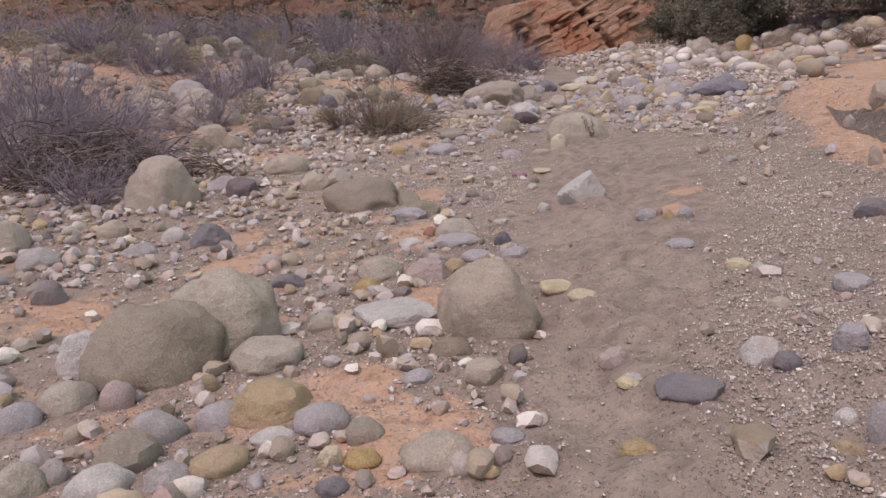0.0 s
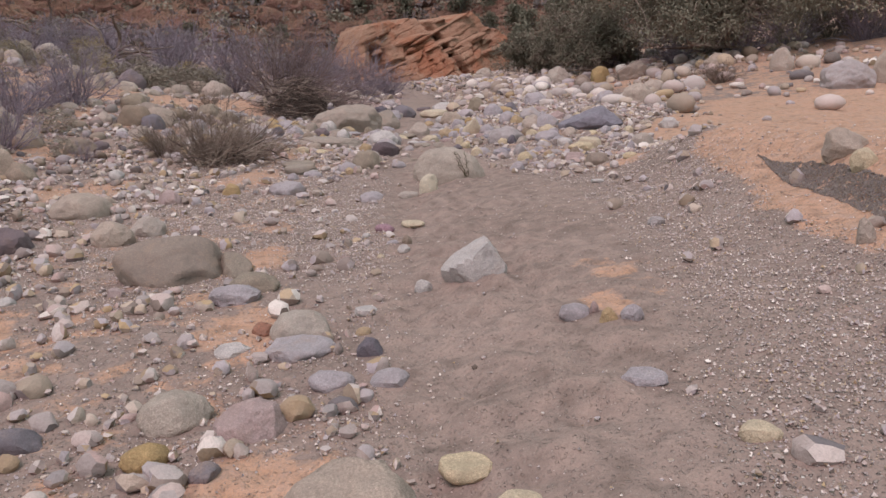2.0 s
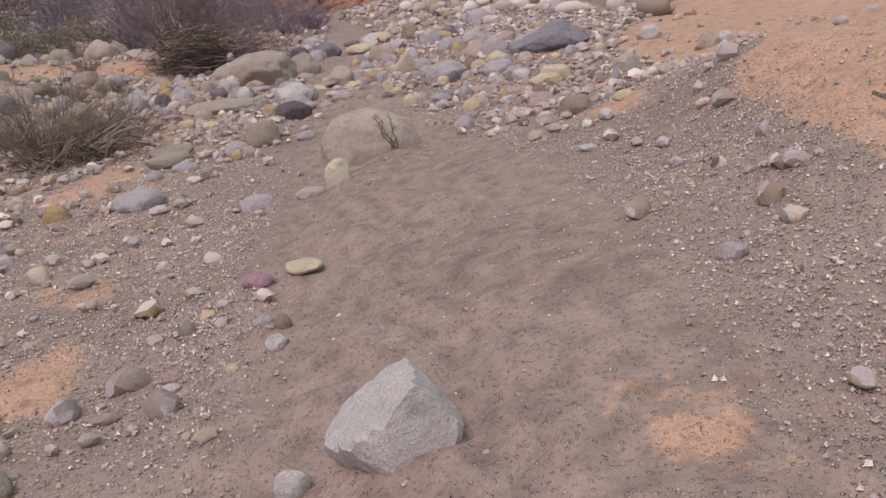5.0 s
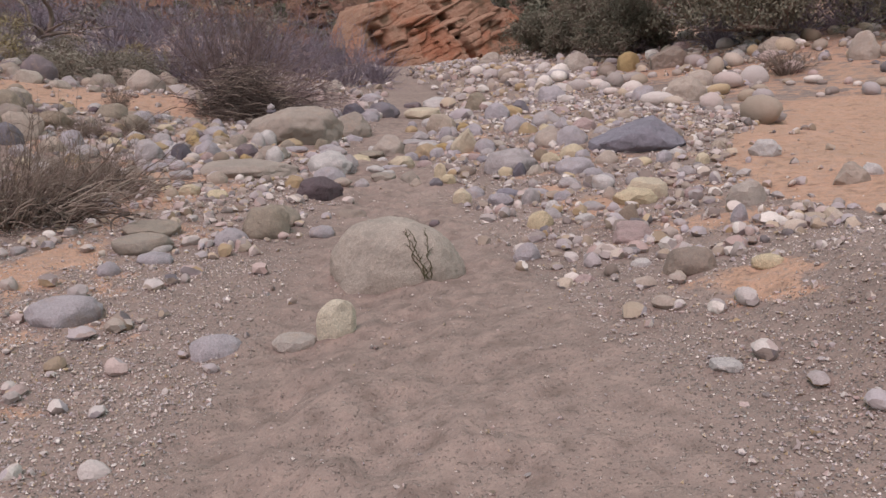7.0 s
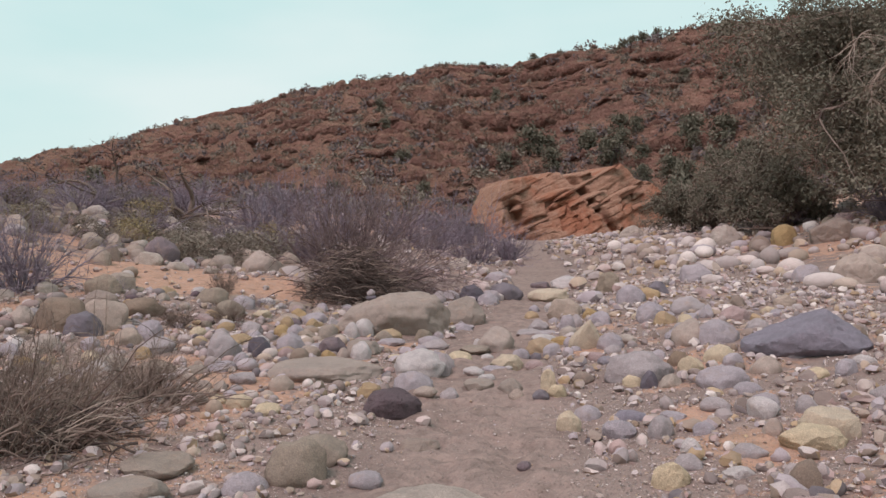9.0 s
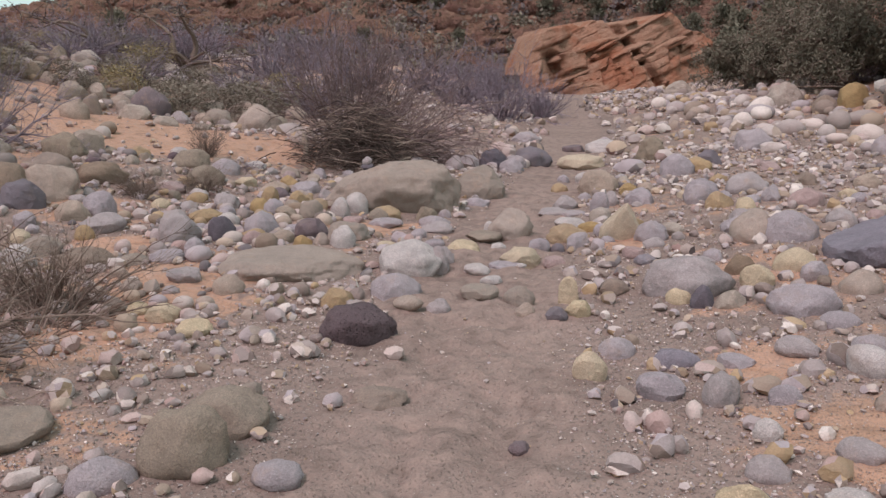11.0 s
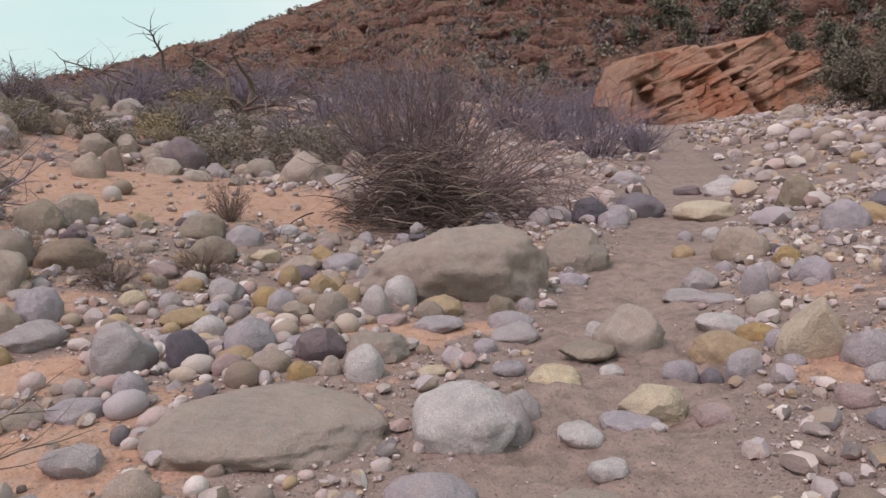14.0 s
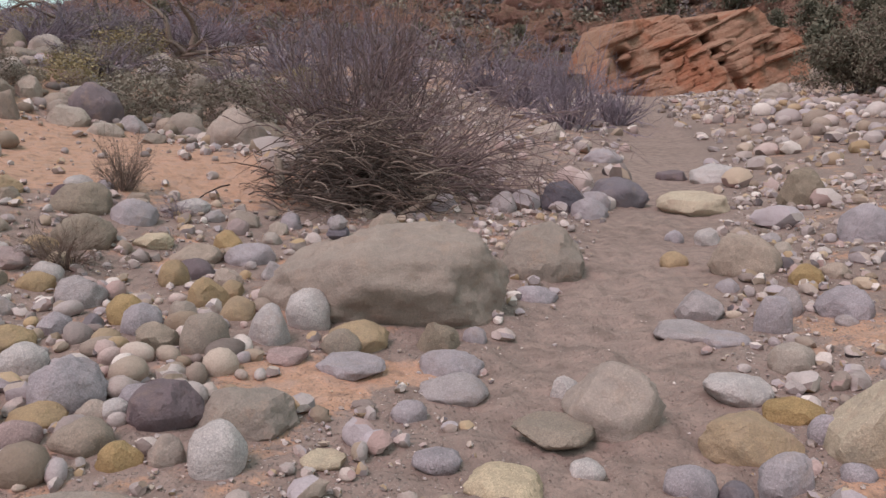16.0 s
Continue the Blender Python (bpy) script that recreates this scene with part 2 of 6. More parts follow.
M_TWIG = twig_material("bare purple-grey twigs", (0.205, 0.165, 0.195), (0.385, 0.322, 0.375))
M_STEM = twig_material("bare red-brown twigs", (0.150, 0.106, 0.104), (0.31, 0.232, 0.230))
M_DEAD = twig_material("dead grey-brown wood", (0.25, 0.185, 0.145), (0.47, 0.385, 0.33))
M_BRUSH = twig_material("dead red-brown brush", (0.150, 0.105, 0.088), (0.34, 0.265, 0.225))
M_DARKWOOD = twig_material("dark bark", (0.060, 0.044, 0.040), (0.15, 0.112, 0.098))
M_STRAW = twig_material("dry straw", (0.30, 0.23, 0.12), (0.46, 0.38, 0.24))


def leaf_material(name, a, b):
    s = Nodes(name, 0.75, 0.25)
    r = s.random(True)
    return s.done(s.mix(s.span(s.noise(1.2, 3), 0.3, 0.7), s.mix(r, lin(a), lin(b)), lin(b, 0.75)))


M_LEAF = leaf_material("dusty green leaves", (0.145, 0.128, 0.096), (0.215, 0.190, 0.144))
M_SAGE = leaf_material("grey-green sage leaves", (0.215, 0.182, 0.142), (0.33, 0.282, 0.228))
M_JUNIPER = leaf_material("dark juniper needles", (0.120, 0.110, 0.082), (0.195, 0.175, 0.130))
M_SCRUB = leaf_material("dull hillside scrub", (0.135, 0.110, 0.090), (0.225, 0.182, 0.148))
M_HAZE = leaf_material("purple-grey bare brush", (0.135, 0.105, 0.105), (0.22, 0.175, 0.175))
M_LICHEN = Nodes("dark moss in the crack", 0.95, 0.1).done(lin((0.10, 0.085, 0.05)))

# ---- the lie of the land ----
CHANNEL_Y = (-20, 0, 6, 10, 14, 17, 20, 25, 33, 47, 57, 75, 120)
CHANNEL_X = (0.6, 0.7, 1.0, 1.4, 2.1, 2.3, 2.6, 3.5, 4.6, 5.4, 6.8, 9.0, 9.0)
FALL_Y = (-20, 0, 8, 16, 24, 40, 57, 75, 120, 400)
FALL_Z = (-0.35, 0.0, 0.09, 0.17, 0.26, 0.72, 0.95, 1.05, 1.2, 1.2)


def ease(a, b, v):
    t = np.clip((v - a) / (b - a), 0.0, 1.0)
    return t * t * (3 - 2 * t)


def off_channel(x, y):
    """Metres to the right of the sandy channel's middle."""
    return x - np.interp(y, CHANNEL_Y, CHANNEL_X)


def lie(x, y):
    """Height of the ground."""
    u = off_channel(x, y)
    z = np.interp(y, FALL_Y, FALL_Z)
    near = 1 - ease(10, 14, y)
    z = z + (0.10 + 0.05 * near) * np.maximum(0, u - 0.3 + 0.7 * near) * (1 - ease(3, 6, u)) + ease(3, 6, u) * 0.45
    z = z + ease(5, 14, u) * 1.3 * ease(14, 30, y) + ease(12, 40, u) * 4
    z = z + 0.36 * ease(1.7, 3.0, u) * ease(4.5, 7, y) * (1 - ease(9.6, 12.0, y))
    z = z + 0.05 * np.maximum(0, -u - 0.4) * (1 - ease(2, 5, -u)) * ease(12, 18, y) - 0.05 * np.clip(-u, 0, 3) * (1 - ease(9, 13, y))
    z = z + ease(3, 6, -u) * 0.55 * ease(15, 22, y) + ease(6, 14, -u) * 1.5 * ease(12, 26, y) + ease(12, 40, -u) * 0.9
    z = z + 0.24 * np.exp(-(((x + 0.6) / 1.9) ** 2) - ((y - 25.0) / 1.0) ** 2)
    return z


def part(name, bm, material, parent=None, label="", smooth=True):
    """Links a bmesh as one mesh object, under its thing."""
    me = bpy.data.meshes.new(name)
    bm.to_mesh(me)
    bm.free()
    return part_of(name, me, material, parent, label, smooth)


def part_of(name, me, material, parent=None, label="", smooth=True, crisp=0):
    if not me.materials:
        me.materials.append(material)
    if smooth:
        me.shade_smooth()
    if crisp:
        me.set_sharp_from_angle(angle=radians(crisp))
    ob = new(name, me)
    if parent:
        ob.parent = parent
    if label:
        ob["label"] = label
    return ob


def quick_mesh(name, verts, faces):
    """A mesh from numpy arrays of places and of equal-sided faces."""
    me = bpy.data.meshes.new(name)
    verts, faces = np.asarray(verts, np.float32), np.asarray(faces, np.int32)
    n, k = faces.shape
    me.vertices.add(len(verts))
    me.vertices.foreach_set("co", verts.ravel())
    me.loops.add(n * k)
    me.loops.foreach_set("vertex_index", faces.ravel())
    me.polygons.add(n)
    me.polygons.foreach_set("loop_start", np.arange(0, n * k, k, dtype=np.int32))
    me.update(calc_edges=True)
    me.validate()
    return me


def grid_faces(rows, cols):
    i = np.arange(rows * cols).reshape(rows, cols)
    return np.stack([i[:-1, :-1], i[:-1, 1:], i[1:, 1:], i[1:, :-1]], -1).reshape(-1, 4)


def wobble(x, y, seed=0, octaves=5, scale=1.0, keep=0.5):
    """Smooth random relief on a plan, about -1 to 1."""
    rng = np.random.RandomState(seed)
    out, amp = np.zeros_like(x, dtype=float), 1.0
    total = 0.0
    for o in range(octaves):
        fx = scale * 2 ** o
        for _ in range(3):
            a = rng.uniform(0, 2 * np.pi)
            k = rng.uniform(0.7, 1.4) * fx
            out += amp * np.sin(k * (x * np.cos(a) + y * np.sin(a)) + rng.uniform(0, 6.28)) * np.sin(k * 0.8 * (x * np.sin(a + 0.6) - y * np.cos(a + 0.6)) + rng.uniform(0, 6.28))
        total += amp * 1.2
        amp *= keep
    return out / total


def rough_at(x, y, scale, octaves, seed, crest=False):
    """Fractal relief at each place of two arrays."""
    xf, yf = np.atleast_1d(x).ravel() * scale, np.atleast_1d(y).ravel() * scale
    if crest:
        out = [noise.ridged_multi_fractal((a, b, seed), 0.9, 2.1, octaves, 1.0, 2.0) - 1.0 for a, b in zip(xf, yf)]
    else:
        out = [noise.fractal((a, b, seed), 0.8, 2.1, octaves) for a, b in zip(xf, yf)]
    return np.array(out).reshape(np.shape(x))


# where orange silt lies: middle, half-widths, strength
SILT_START = ((-0.25, 3.0, 0.35, 0.5, 1.0), (-0.9, 3.5, 0.5, 0.5, 0.8), (-0.15, 4.9, 0.3, 0.5, 1.0), (-1.75, 6.3, 0.45, 0.7, 1.0), (-2.6, 5.2, 0.8, 0.7, 0.7), (-0.35, 6.9, 0.45, 0.8, 0.8),
        (1.95, 6.8, 0.35, 0.5, 0.6), (-2.03, 7.42, 0.30, 0.35, 1.1), (-0.34, 4.88, 0.20, 0.30, 1.1), (-0.49, 3.57, 0.25, 0.30, 1.1), (1.69, 6.24, 0.14, 0.30, 1.1), (-0.29, 8.71, 0.25, 0.40, 1.1))
SILT_MIDDLE = ((-2.6, 12.6, 1.0, 1.0, 0.8), (-0.7, 12.9, 0.6, 0.5, 0.8), (4.4, 12.6, 0.7, 0.7, 0.8), (4.0, 14.2, 0.6, 0.6, 0.8), (-4.6, 17.0, 1.3, 1.0, 0.9), (-5.0, 16.0, 1.6, 0.6, 1.0),
        (-3.6, 16.4, 0.8, 0.7, 0.9), (0.08, 16.38, 0.55, 0.50, 1.1), (-0.11, 16.28, 0.50, 0.60, 1.1), (3.65, 10.77, 0.30, 0.40, 1.1), (-0.53, 13.38, 0.40, 0.50, 1.1))
SILT_END = ((-0.3, 16.4, 0.7, 1.6, 1.2), (-0.6, 15.0, 0.8, 0.8, 0.8), (0.85, 19.3, 0.6, 0.35, 0.9), (-3.8, 24.3, 2.0, 1.9, 1.9), (-1.6, 24.2, 1.5, 1.2, 1.0), (-2.2, 19.3, 1.2, 0.8, 0.8),
        (-5.4, 15.5, 1.6, 1.5, 0.7), (4.6, 17.0, 0.7, 0.8, 0.7), (4.2, 20.5, 0.7, 0.8, 0.7), (12.0, 30.0, 3.0, 2.5, 0.9), (-1.28, 18.25, 0.60, 0.40, 1.1), (0.36, 17.10, 0.35, 0.35, 1.1),
        (1.36, 19.53, 0.30, 0.30, 1.1), (1.07, 19.19, 0.35, 0.30, 1.1), (3.96, 13.93, 0.35, 0.40, 1.1), (3.82, 15.11, 0.35, 0.35, 1.1), (3.61, 18.44, 0.35, 0.35, 1.1))
SILT = SILT_START + SILT_MIDDLE + SILT_END


def orange_at(x, y):
    v = np.zeros_like(x, dtype=float)
    for a, b, w, l, k in SILT:
        v = np.maximum(v, k * np.exp(-(((x - a) / w) ** 2 + ((y - b) / l) ** 2)))
    # the sand bank on the right and its edge
    edge = np.interp(y, (4, 6.5, 7.3, 8.0, 8.8, 9.5, 16.8, 19.4, 24), (3.3, 3.02, 3.18, 3.36, 3.58, 3.82, 6.5, 8.9, 10.6)) + 0.35 * wobble(x, y, 41, 3, 0.8) * ease(9, 11, y) + 0.1 * wobble(x, y, 42, 3, 3.0)
    v = np.maximum(v, ease(-0.15, 0.3, x - edge) * ease(4.0, 6, y + wobble(x, y, 43, 3, 0.9)) * (1 - ease(20, 24, y + wobble(x, y, 44, 3, 0.6))))
    u = off_channel(x, y)
    drift = 1.5 * wobble(x, y, 45, 4, 0.5)
    v = np.maximum(v, 0.62 * np.maximum(ease(5, 10, u + drift), ease(4, 9, -u + drift)))
    side = np.maximum(ease(0.9, 1.6, u) * ease(11, 13, y), ease(0.8, 1.6, -u)) * 0.36
    return np.maximum(v, side)


# half-width of the trodden sand on its right side
LANE_Y = (2, 3.2, 5, 6.2, 9.5, 12, 14, 30)
LANE_R = (-0.1, 0.0, 0.6, 1.0, 1.35, 0.9, 0.55, 0.6)


def grit_at(x, y):
    u = off_channel(x, y)
    edge = np.interp(y, LANE_Y, LANE_R)
    bar = ease(edge - 0.15, edge + 0.35, u) + ease(0.3, 0.9, -u) * (0.5 + 0.5 * ease(7, 9, y) * (1 - ease(13, 16, y)))
    return np.clip(bar, 0, 1) * (1 - np.clip(orange_at(x, y) * 1.1 - 0.3, 0, 1))


def spaced(a, b, lo, hi, fine, grow):
    """Coordinates from lo to hi, close set between a and b."""
    mid = list(np.arange(a, b, fine))
    right, left = [b], [a - fine]
    step = fine
    while right[-1] < hi:
        step *= grow
        right.append(right[-1] + step)
    step = fine
    while left[-1] > lo:
        step *= grow
        left.append(left[-1] - step)
    return np.array(left[::-1] + mid + right)


def cut_line(y):
    """Foot of the undercut sand bank."""
    return np.interp(y, (5.6, 6.7, 7.5, 8.3), (3.40, 3.52, 3.62, 3.78))


def ground_top(x, y):
    """Height of the ground with its small relief."""
    u = off_channel(x, y)
    z = lie(x, y)
    z = z + 0.035 * wobble(x, y, 3, 4, 1.3) * (1 + ease(2, 8, np.abs(u)))
    tread = np.exp(-(u / 0.9) ** 2) * (1 - ease(22, 30, y))
    z = z + 0.068 * rough_at(x, y, 3.6, 3, 1.5) * tread + 0.011 * wobble(x, y, 7, 2, 21.0) * (1 - ease(18, 24, y))
    # the sand bank's undercut edge
    cut = np.exp(-((x - cut_line(y)) / 0.2) ** 2 - ((y - 7.0) / 1.1) ** 4)
    return z - 0.13 * cut


def build_ground():
    xs, ys = spaced(-3.2, 5.2, -420, 420, 0.06, 1.085), spaced(1.5, 21, -300, 420, 0.06, 1.07)
    gx, gy = np.meshgrid(xs, ys)
    me = quick_mesh("ground", np.stack([gx, gy, ground_top(gx, gy)], -1).reshape(-1, 3), grid_faces(len(ys), len(xs)))
    for key, fn in (("orange", orange_at), ("grit", grit_at)):
        a = me.attributes.new(key, "FLOAT", "POINT")
        a.data.foreach_set("value", fn(gx, gy).astype(np.float32).ravel())
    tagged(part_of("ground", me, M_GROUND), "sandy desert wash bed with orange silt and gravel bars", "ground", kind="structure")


build_ground()

# ---- the red ledge hill beyond the wash ----
HILL_AZ = (-75, -50, -38, -29, -21, -12.7, -3.9, 8, 17.4, 21, 30, 45, 75)
HILL_EL = (1.8, 2.0, 2.9, 5.0, 7.0, 9.35, 11.4, 12.6, 14.0, 13.4, 13.0, 11.0, 8.0)
HILL_R0 = (45, 45, 45, 46, 48, 56, 66, 72, 70, 58, 50, 46, 45)
HILL_R1 = (330, 320, 300, 260, 220, 175, 150, 145, 140, 140, 140, 130, 130)


def hill_top(az, v):
    """The hillside's place at an azimuth in degrees, v from its foot (0) over the crest (1) to the far side."""
    el, r0, r1 = np.interp(az, HILL_AZ, HILL_EL), np.interp(az, HILL_AZ, HILL_R0), np.interp(az, HILL_AZ, HILL_R1)
    r = r0 + (r1 - r0) * v
    x, y = 2.0 + r * np.sin(np.radians(az)), 8.8 + r * np.cos(np.radians(az))
    crest = 1.7 + r1 * np.tan(np.radians(el))
    foot = lie(x, y) - 0.6
    climb = np.where(v < 1, 0.25 * v + 0.75 * ease(0.0, 1.0, v) ** 1.1, 1 - 0.35 * (v - 1))
    z = foot * (1 - np.clip(v * 3, 0, 1)) + (crest - 2.8) * climb
    rough = np.clip(v * 5, 0, 1) * np.clip((1.02 - v) * 6, 0.25, 1)
    z = z + rough * (2.9 * rough_at(x, y, 0.035, 7, 3.7, True) + 0.9 * rough_at(x, y, 0.16, 5, 9.1))
    # ledges
    step = 2.6 + 0.8 * wobble(x, y, 13, 2, 0.03)
    q = z / step + 1.7 * rough_at(x, y, 0.06, 5, 5.5)
    t = q - np.floor(q)
    led = step * (ease(0.45, 0.8, t) - t)
    strength = np.clip(0.4 + 1.8 * rough_at(x, y, 0.04, 4, 12.5), 0, 1.3) * rough
    z = z + led * strength
    return x, y, z


def build_hill():
    az, v = np.meshgrid(np.linspace(-60, 60, 620), np.concatenate([np.linspace(0, 1, 220), np.linspace(1.01, 1.25, 8)]))
    x, y, z = hill_top(az, v)
    me = quick_mesh("hill", np.stack([x, y, z], -1).reshape(-1, 3), grid_faces(*x.shape)[:, ::-1])
    tagged(part_of("hill", me, M_HILL, smooth=False), "red sandstone hillside with broken ledges and scrub", "hill", kind="structure")


build_hill()


def build_far_rim():
    """Low ridges that close the land beside and behind the walk."""
    az, v = np.meshgrid(np.linspace(59, 301, 220), np.linspace(0, 1.2, 24))
    r = 60 + 160 * v
    x, y = 2 + r * np.sin(np.radians(az)), 8.8 + r * np.cos(np.radians(az))
    z = -1.5 + (9 + 5 * wobble(x, y, 21, 3, 0.02)) * ease(0, 1, v) + 0.8 * wobble(x, y, 22, 4, 0.2) + 3 * ease(0, 0.5, v)
    me = quick_mesh("hill", np.stack([x, y, z], -1).reshape(-1, 3), grid_faces(*x.shape)[:, ::-1])
    tagged(part_of("hill_behind", me, M_HILL, smooth=False), "low red sandstone ridge around the wash", "hill", kind="structure")


build_far_rim()


# ---- the orange slab outcrop at the bend of the wash ----
def bed_slab(seed):
    """A broken length of one sandstone bed, two metres long, split along its layers."""
    rng = np.random.RandomState(seed)
    cols, ring = 15, 12
    x = np.linspace(-1, 1, cols)
    face = np.array([(-0.5, -0.5), (-0.62, -0.2), (-0.52, -0.08), (-0.66, 0.0), (-0.6, 0.3), (-0.38, 0.5), (0.0, 0.52), (0.4, 0.46), (0.55, 0.3), (0.55, -0.3), (0.4, -0.5), (0.0, -0.52)])
    jut = 1 + 0.30 * rough_at(x, x * 0, 1.7, 4, seed * 3.1)
    thick = (1 + 0.28 * rough_at(x, x * 0, 1.2, 3, seed * 1.7)) * np.clip(1.25 - np.abs(x) ** (3 + 4 * rng.rand()), 0.18, 1)
    v = np.stack([np.repeat(x[:, None], ring, 1), face[None, :, 0] * jut[:, None], face[None, :, 1] * thick[:, None]], -1)
    v = v + rng.normal(0, 0.022, v.shape) + np.array([0.12, 0, 0]) * np.sign(x)[:, None, None] * (np.abs(x) > 0.9)[:, None, None] * rng.uniform(-1, 1, (1, ring, 1))
    i = np.arange(cols * ring).reshape(cols, ring)
    j = np.roll(i, -1, axis=1)
    faces = np.stack([i[:-1], i[1:], j[1:], j[:-1]], -1).reshape(-1, 4)
    n = cols * ring
    v = np.concatenate([v.reshape(-1, 3), v[0].mean(0)[None], v[-1].mean(0)[None]])
    caps = [(i[0, k], j[0, k], n, n) for k in range(ring)] + [(j[-1, k], i[-1, k], n + 1, n + 1) for k in range(ring)]
    bm = bmesh.new()
    vs = [bm.verts.new(q) for q in v]
    for f in list(map(tuple, faces)) + [c[:3] for c in caps]:
        bm.faces.new([vs[k] for k in f])
    bmesh.ops.recalc_face_normals(bm, faces=bm.faces)
    me = bpy.data.meshes.new("bed")
    bm.to_mesh(me)
    bm.free()
    return me


def build_outcrop():
    """A bluff of tilted beds: a worn mass with broken lengths of harder beds standing out of it."""
    rng = np.random.RandomState(15)
    top = tagged(new("sandstone_outcrop"), "orange layered sandstone bluff with tilted broken ledges at the wash bend", "outcrop")
    top.matrix_world = pose(11.2, 67.5, 0.7, 0, 0, 8)
    cols, rows = 200, 120
    x, v = np.meshgrid(np.linspace(-6.5, 9.0, cols), np.linspace(0, 1, rows))

    def crest(x):
        return (4.6 + 0.12 * (x + 7.0) + 0.9 * rough_at(x, x * 0, 0.45, 4, 2.2)) * (0.35 + 0.65 * ease(-6.6, -4.8, x)) * (1 - 0.7 * ease(5.0, 9.0, x))

    z = -0.6 + v * (crest(x) + 0.6)
    bed = z - 0.42 * x + 0.5 * rough_at(x, z, 0.22, 3, 4.4) + 14.0
    edges = np.cumsum(rng.uniform(0.35, 1.7, 40))
    proud = rng.uniform(0.0, 1.0, 41) ** 1.3
    k = np.searchsorted(edges, bed.ravel()).reshape(bed.shape)
    low = np.where(k > 0, edges[np.maximum(k - 1, 0)], 0)
    within = np.clip((bed - low) / (edges[np.minimum(k, 39)] - low), 0, 1)
    lip = proud[k] * (0.8 + 0.2 * ease(0.0, 0.5, within)) - 0.4 * (1 - ease(0.0, 0.12, within))
    joint = np.sign(rough_at(x * 0.8 + k * 3.7, z * 0.1, 0.6, 2, 8.8)) * 0.28 + 0.5 * rough_at(x * 0.7 + k * 3.7, z * 0.1, 0.55, 3, 8.8)
    cleft = 1.3 * np.exp(-((x + 3.4 + 0.25 * z) / 0.7) ** 2) * (1 - ease(2.6, 3.6, z)) + 0.9 * np.exp(-((x - 3.4 + 0.6 * z) / 0.3) ** 2)
    y = 0.62 * z + 0.34 * (1 - lip) + 0.7 * joint + 0.16 * rough_at(x, z, 1.3, 4, 6.1) + 1.4 * cleft + 1.9 * rough_at(x, z * 0, 0.16, 2, 1.1) + 1.6 * (1 - ease(-6.5, -5.0, x))
    y[-6:] += np.linspace(0.3, 9.0, 6)[:, None]
    part_of("worn_face", quick_mesh("worn_face", np.stack([x, y, z], -1).reshape(-1, 3), grid_faces(rows, cols)), M_SLAB, top, smooth=False)
    shapes = [bed_slab(700 + i) for i in range(9)]
    for i in range(12):
        bx, q = rng.uniform(-5.6, 6.5), rng.uniform(0.05, 1.0)
        bz = q * float(crest(np.float64(bx)))
        c = int((bx + 6.5) / 15.5 * (cols - 1))
        r = min(int((bz + 0.6) / (float(crest(np.float64(bx))) + 0.6) * (rows - 1)), rows - 8)
        by = y[r, c] + rng.uniform(0.38, 0.58)
        if abs(bx + 3.4) < 1.1 and q < 0.55:
            continue
        ob = part_of("bed", shapes[i % 9], M_SLAB, top, smooth=False)
        ln = rng.uniform(1.1, 3.0)
        ob.matrix_local = pose(bx, by, bz, rng.uniform(-10, 14), -23 + rng.uniform(-6, 6), rng.uniform(-14, 14)) @ Matrix.Diagonal((ln, rng.uniform(0.8, 1.2), rng.uniform(0.25, 0.55), 1))


build_outcrop()

